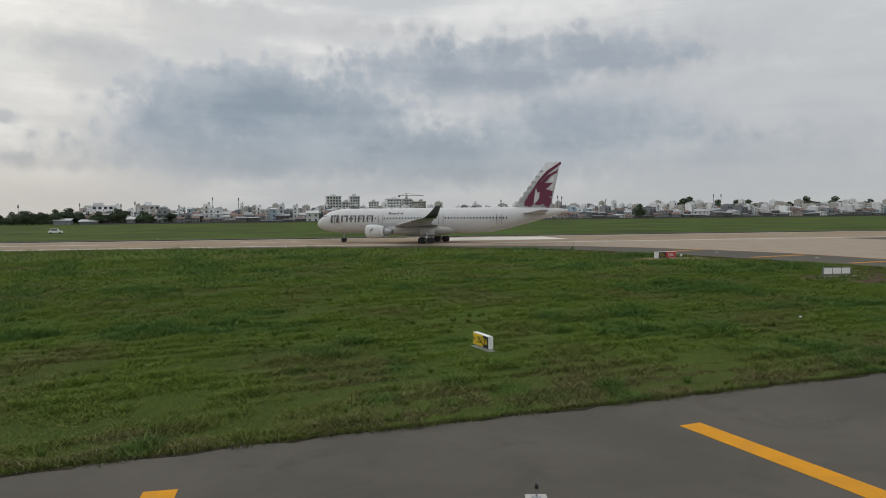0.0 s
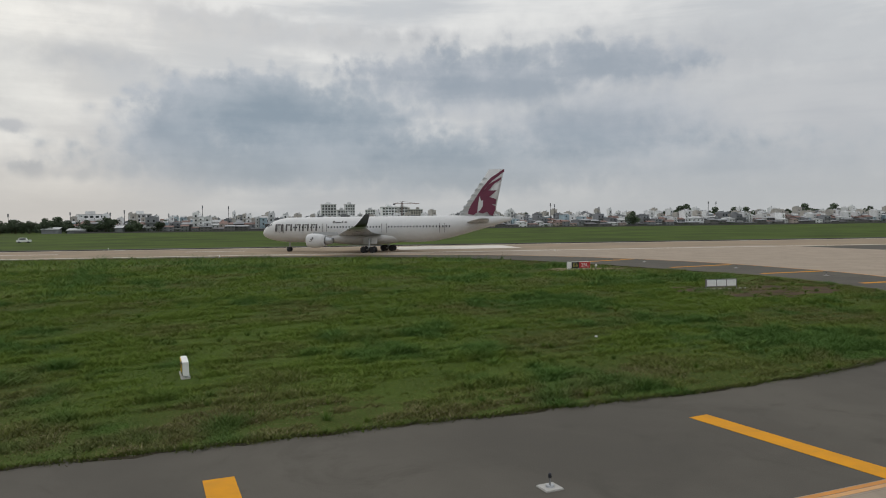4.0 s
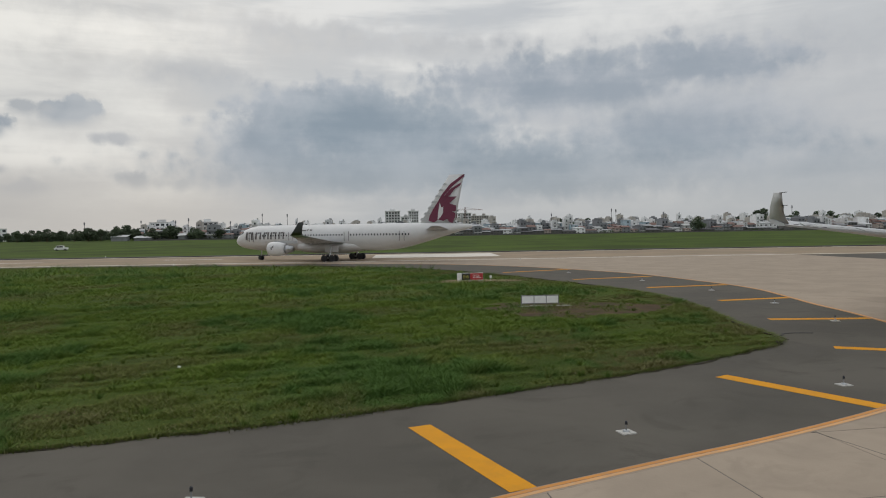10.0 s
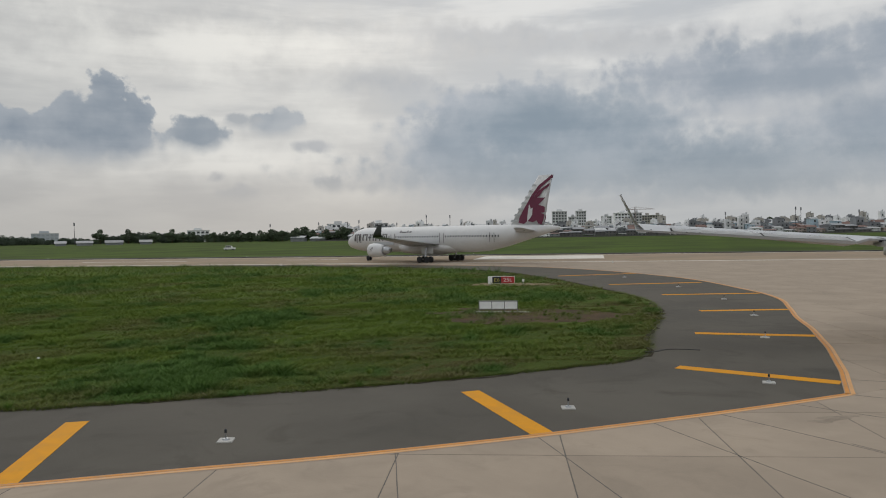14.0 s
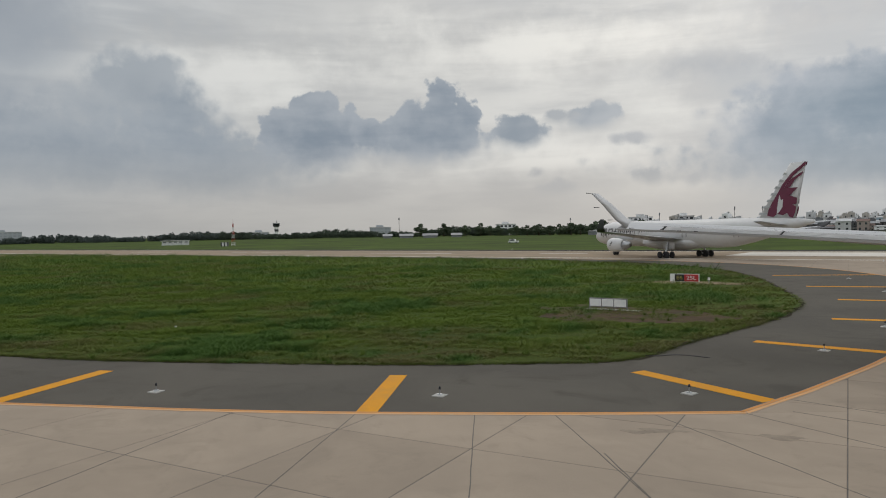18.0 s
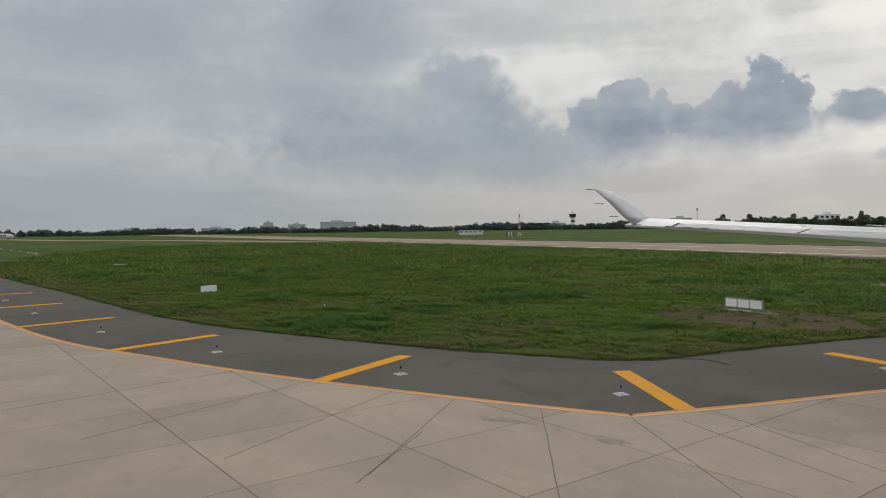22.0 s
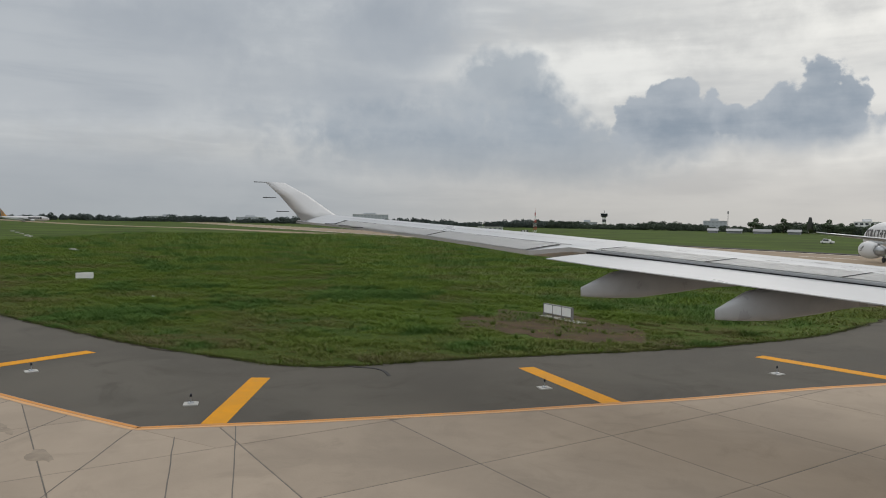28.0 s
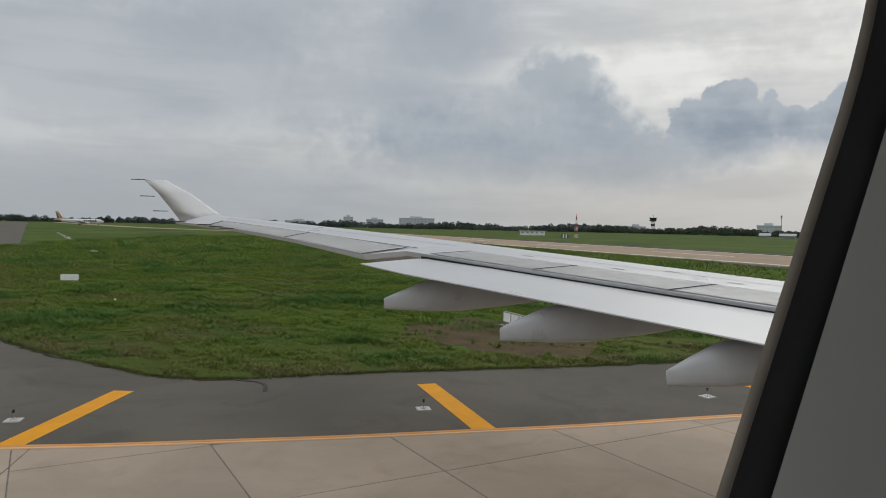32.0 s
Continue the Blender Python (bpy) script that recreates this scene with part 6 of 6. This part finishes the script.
def lumps(u, v, s, seed):
    r = np.random.default_rng(seed)
    out = np.zeros(len(u))
    for k in range(7):
        a, ph = r.uniform(0, 6.28), r.uniform(0, 6.28)
        f = s * r.uniform(0.5, 1.8)
        out += np.sin((u * math.cos(a) + v * math.sin(a)) * f + ph)
    return out / 7


def bare(u, v):
    return (((u - 49.6) / 6.2) ** 2 + ((v - 51.6) / 4.1) ** 2 < 1) | (((u - 46.0) / 4.6) ** 2 + ((v - 80) / 2.2) ** 2 < 1) | ((abs(u - 9.0) < 0.7) & (abs(v - 29.2) < 1.4))


def blades(u0, u1, v0, v1, per_m2, size, name="grass"):
    n_ = int((u1 - u0) * (v1 - v0) * per_m2)
    cu, cv = g.uniform(u0, u1, n_), g.uniform(v0, v1, n_)
    edge = np.stack([cu + 0.35 * lumps(cu, cv, 2.4, 3) + g.normal(0, 0.07, n_), cv + 0.35 * lumps(cu, cv, 2.1, 4) + g.normal(0, 0.07, n_)], 1)
    keep = inside(edge, isl)
    keep &= ~(bare(cu + 0.5 * lumps(cu, cv, 1.9, 5), cv) & (g.uniform(0, 1, n_) < 0.8))
    cu, cv = cu[keep], cv[keep]
    m = len(cu)
    # drawn together into tussocks
    tall = 0.5 + 0.75 * np.clip(lumps(cu, cv, 0.9, 8) * 1.6 + lumps(cu, cv, 3.1, 9) * 2.2, -0.5, 1.4)
    # short and thin along the asphalt
    off = np.min([np.hypot(cu - a, cv - b) for a, b in isl[::2] if u0 - 8 < a < u1 + 8 and v0 - 8 < b < v1 + 8] + [np.full(m, 9.0)], axis=0)
    # dry, thin and short towards the asphalt; lush dips further in
    age = np.clip(1.0 - off / 9.0, 0, 1) * 0.75 + 0.55 * np.clip(lumps(cu, cv, 0.35, 21) * 2.2 + lumps(cu, cv, 1.3, 22) * 1.2, -0.3, 1) + 0.1
    age = np.clip(age, 0, 1)
    rich = np.clip(lumps(cu, cv * 1.5, 0.22, 31) * 2.4 + lumps(cu, cv * 1.3, 0.9, 33) * 1.7 + lumps(cu, cv, 2.1, 32) * 1.2 - 0.25, 0, 1)
    h = size * tall * g.uniform(0.6, 1.3, m) * (0.55 + 0.75 * rich + 0.25 * (1 - age))
    wd = size * 0.09 * g.uniform(0.7, 1.4, m)
    a = g.uniform(0, 2 * np.pi, m)
    lean = g.normal(0, 1.15, (m, 2))
    x, y = cu * CA - cv * SA, cu * SA + cv * CA
    z = np.full(m, -0.05)
    p0 = np.stack([x - np.cos(a) * wd, y - np.sin(a) * wd, z], 1)
    p1 = np.stack([x + np.cos(a) * wd, y + np.sin(a) * wd, z], 1)
    p2 = np.stack([x + lean[:, 0] * h, y + lean[:, 1] * h, z + h], 1)
    vs = np.stack([p0, p1, p2], 1).reshape(-1, 3).astype(np.float32)
    me = bpy.data.meshes.new(name)
    me.vertices.add(3 * m)
    me.vertices.foreach_set("co", vs.ravel())
    me.loops.add(3 * m)
    me.loops.foreach_set("vertex_index", np.arange(3 * m, dtype=np.int32))
    me.polygons.add(m)
    me.polygons.foreach_set("loop_start", np.arange(0, 3 * m, 3, dtype=np.int32))
    for key, val in (("dryness", age), ("lushness", rich)):
        me.attributes.new(key, "FLOAT", "POINT").data.foreach_set("value", np.repeat(val, 3).astype(np.float32))
    me.update()
    me.materials.append(BLADE)
    return tagged(new(name, me), "thick uneven green grass with drier tufts", "grass", kind="stuff")


blades(-14, 58, 17, 37, 560, 0.19)
blades(-14, 58.5, 37, 60, 360, 0.205)
blades(-84, -14, 8, 60, 95, 0.30)
blades(-84, 58, 60, 100, 65, 0.31)
blades(-200, 58, 100, 143, 8, 0.55)
blades(-200, -84, 16, 100, 10, 0.55)


def fringe(seed):
    """Short blades that lean over the asphalt's edge."""
    r = np.random.default_rng(seed)
    p = isl[(isl[:, 0] > -60) & (isl[:, 1] < 70)]
    step = np.diff(p, axis=0)
    k = 26000
    i = r.integers(0, len(step), k)
    out = np.stack([step[i, 1], -step[i, 0]], 1) / np.linalg.norm(step[i], axis=1)[:, None]
    c = p[i] + step[i] * r.uniform(0, 1, k)[:, None]
    far_out = 0.16 * lumps(c[:, 0], c[:, 1], 3.0, 41) + r.normal(-0.06, 0.12, k)
    root = c + out * far_out[:, None]
    tip = root + out * r.uniform(0.0, 0.2, k)[:, None] + r.normal(0, 0.07, (k, 2))
    side = np.stack([-out[:, 1], out[:, 0]], 1) * r.uniform(0.01, 0.022, k)[:, None]
    flat_ = np.stack([root - side, root + side, tip], 1).reshape(-1, 2)
    z = np.stack([np.full(k, -0.03), np.full(k, -0.03), r.uniform(0.03, 0.13, k)], 1).reshape(-1)
    vs = np.stack([flat_[:, 0] * CA - flat_[:, 1] * SA, flat_[:, 0] * SA + flat_[:, 1] * CA, z], 1)
    me = bpy.data.meshes.new("grass_fringe")
    me.from_pydata(vs.tolist(), [], np.arange(3 * k).reshape(-1, 3).tolist())
    for key, val in (("dryness", r.uniform(0.3, 1.0, k)), ("lushness", r.uniform(0, 0.5, k))):
        me.attributes.new(key, "FLOAT", "POINT").data.foreach_set("value", np.repeat(val, 3).astype(np.float32))
    me.materials.append(BLADE)
    return tagged(new("grass_fringe", me), "ragged dry grass creeping over the asphalt edge", "grass", kind="stuff")


fringe(17)


def tufts(count, seed):
    """Single taller tufts that stand out of the turf."""
    r = np.random.default_rng(seed)
    spots = r.uniform((-14, 18), (58, 60), (count * 4, 2))
    spots = spots[inside(spots, isl)][:count]
    n_ = 46
    c = np.repeat(spots, n_, 0)
    k = len(c)
    size = np.repeat(r.uniform(0.15, 0.33, len(spots)), n_)
    a = r.uniform(0, 6.283, k)
    root = c + np.stack([np.cos(a), np.sin(a)], 1) * (size * r.uniform(0, 0.45, k))[:, None]
    tip = root + np.stack([np.cos(a), np.sin(a)], 1) * (size * r.uniform(0.2, 1.0, k))[:, None]
    side = np.stack([-np.sin(a), np.cos(a)], 1) * (size * 0.05)[:, None]
    flat = np.stack([root - side, root + side, tip], 1).reshape(-1, 2)
    z = np.stack([np.full(k, -0.05), np.full(k, -0.05), size * r.uniform(0.45, 1.0, k)], 1).reshape(-1)
    vs = np.stack([flat[:, 0] * CA - flat[:, 1] * SA, flat[:, 0] * SA + flat[:, 1] * CA, z], 1)
    me = bpy.data.meshes.new("grass_tufts")
    me.from_pydata(vs.tolist(), [], np.arange(3 * k).reshape(-1, 3).tolist())
    for key, val in (("dryness", np.repeat(r.uniform(0, 0.5, len(spots)), n_)), ("lushness", np.repeat(r.uniform(0, 0.8, len(spots)), n_))):
        me.attributes.new(key, "FLOAT", "POINT").data.foreach_set("value", np.repeat(val, 3).astype(np.float32))
    me.materials.append(BLADE)
    return tagged(new("grass_tufts", me), "scattered taller tufts in the turf", "grass", kind="stuff")


tufts(520, 5)
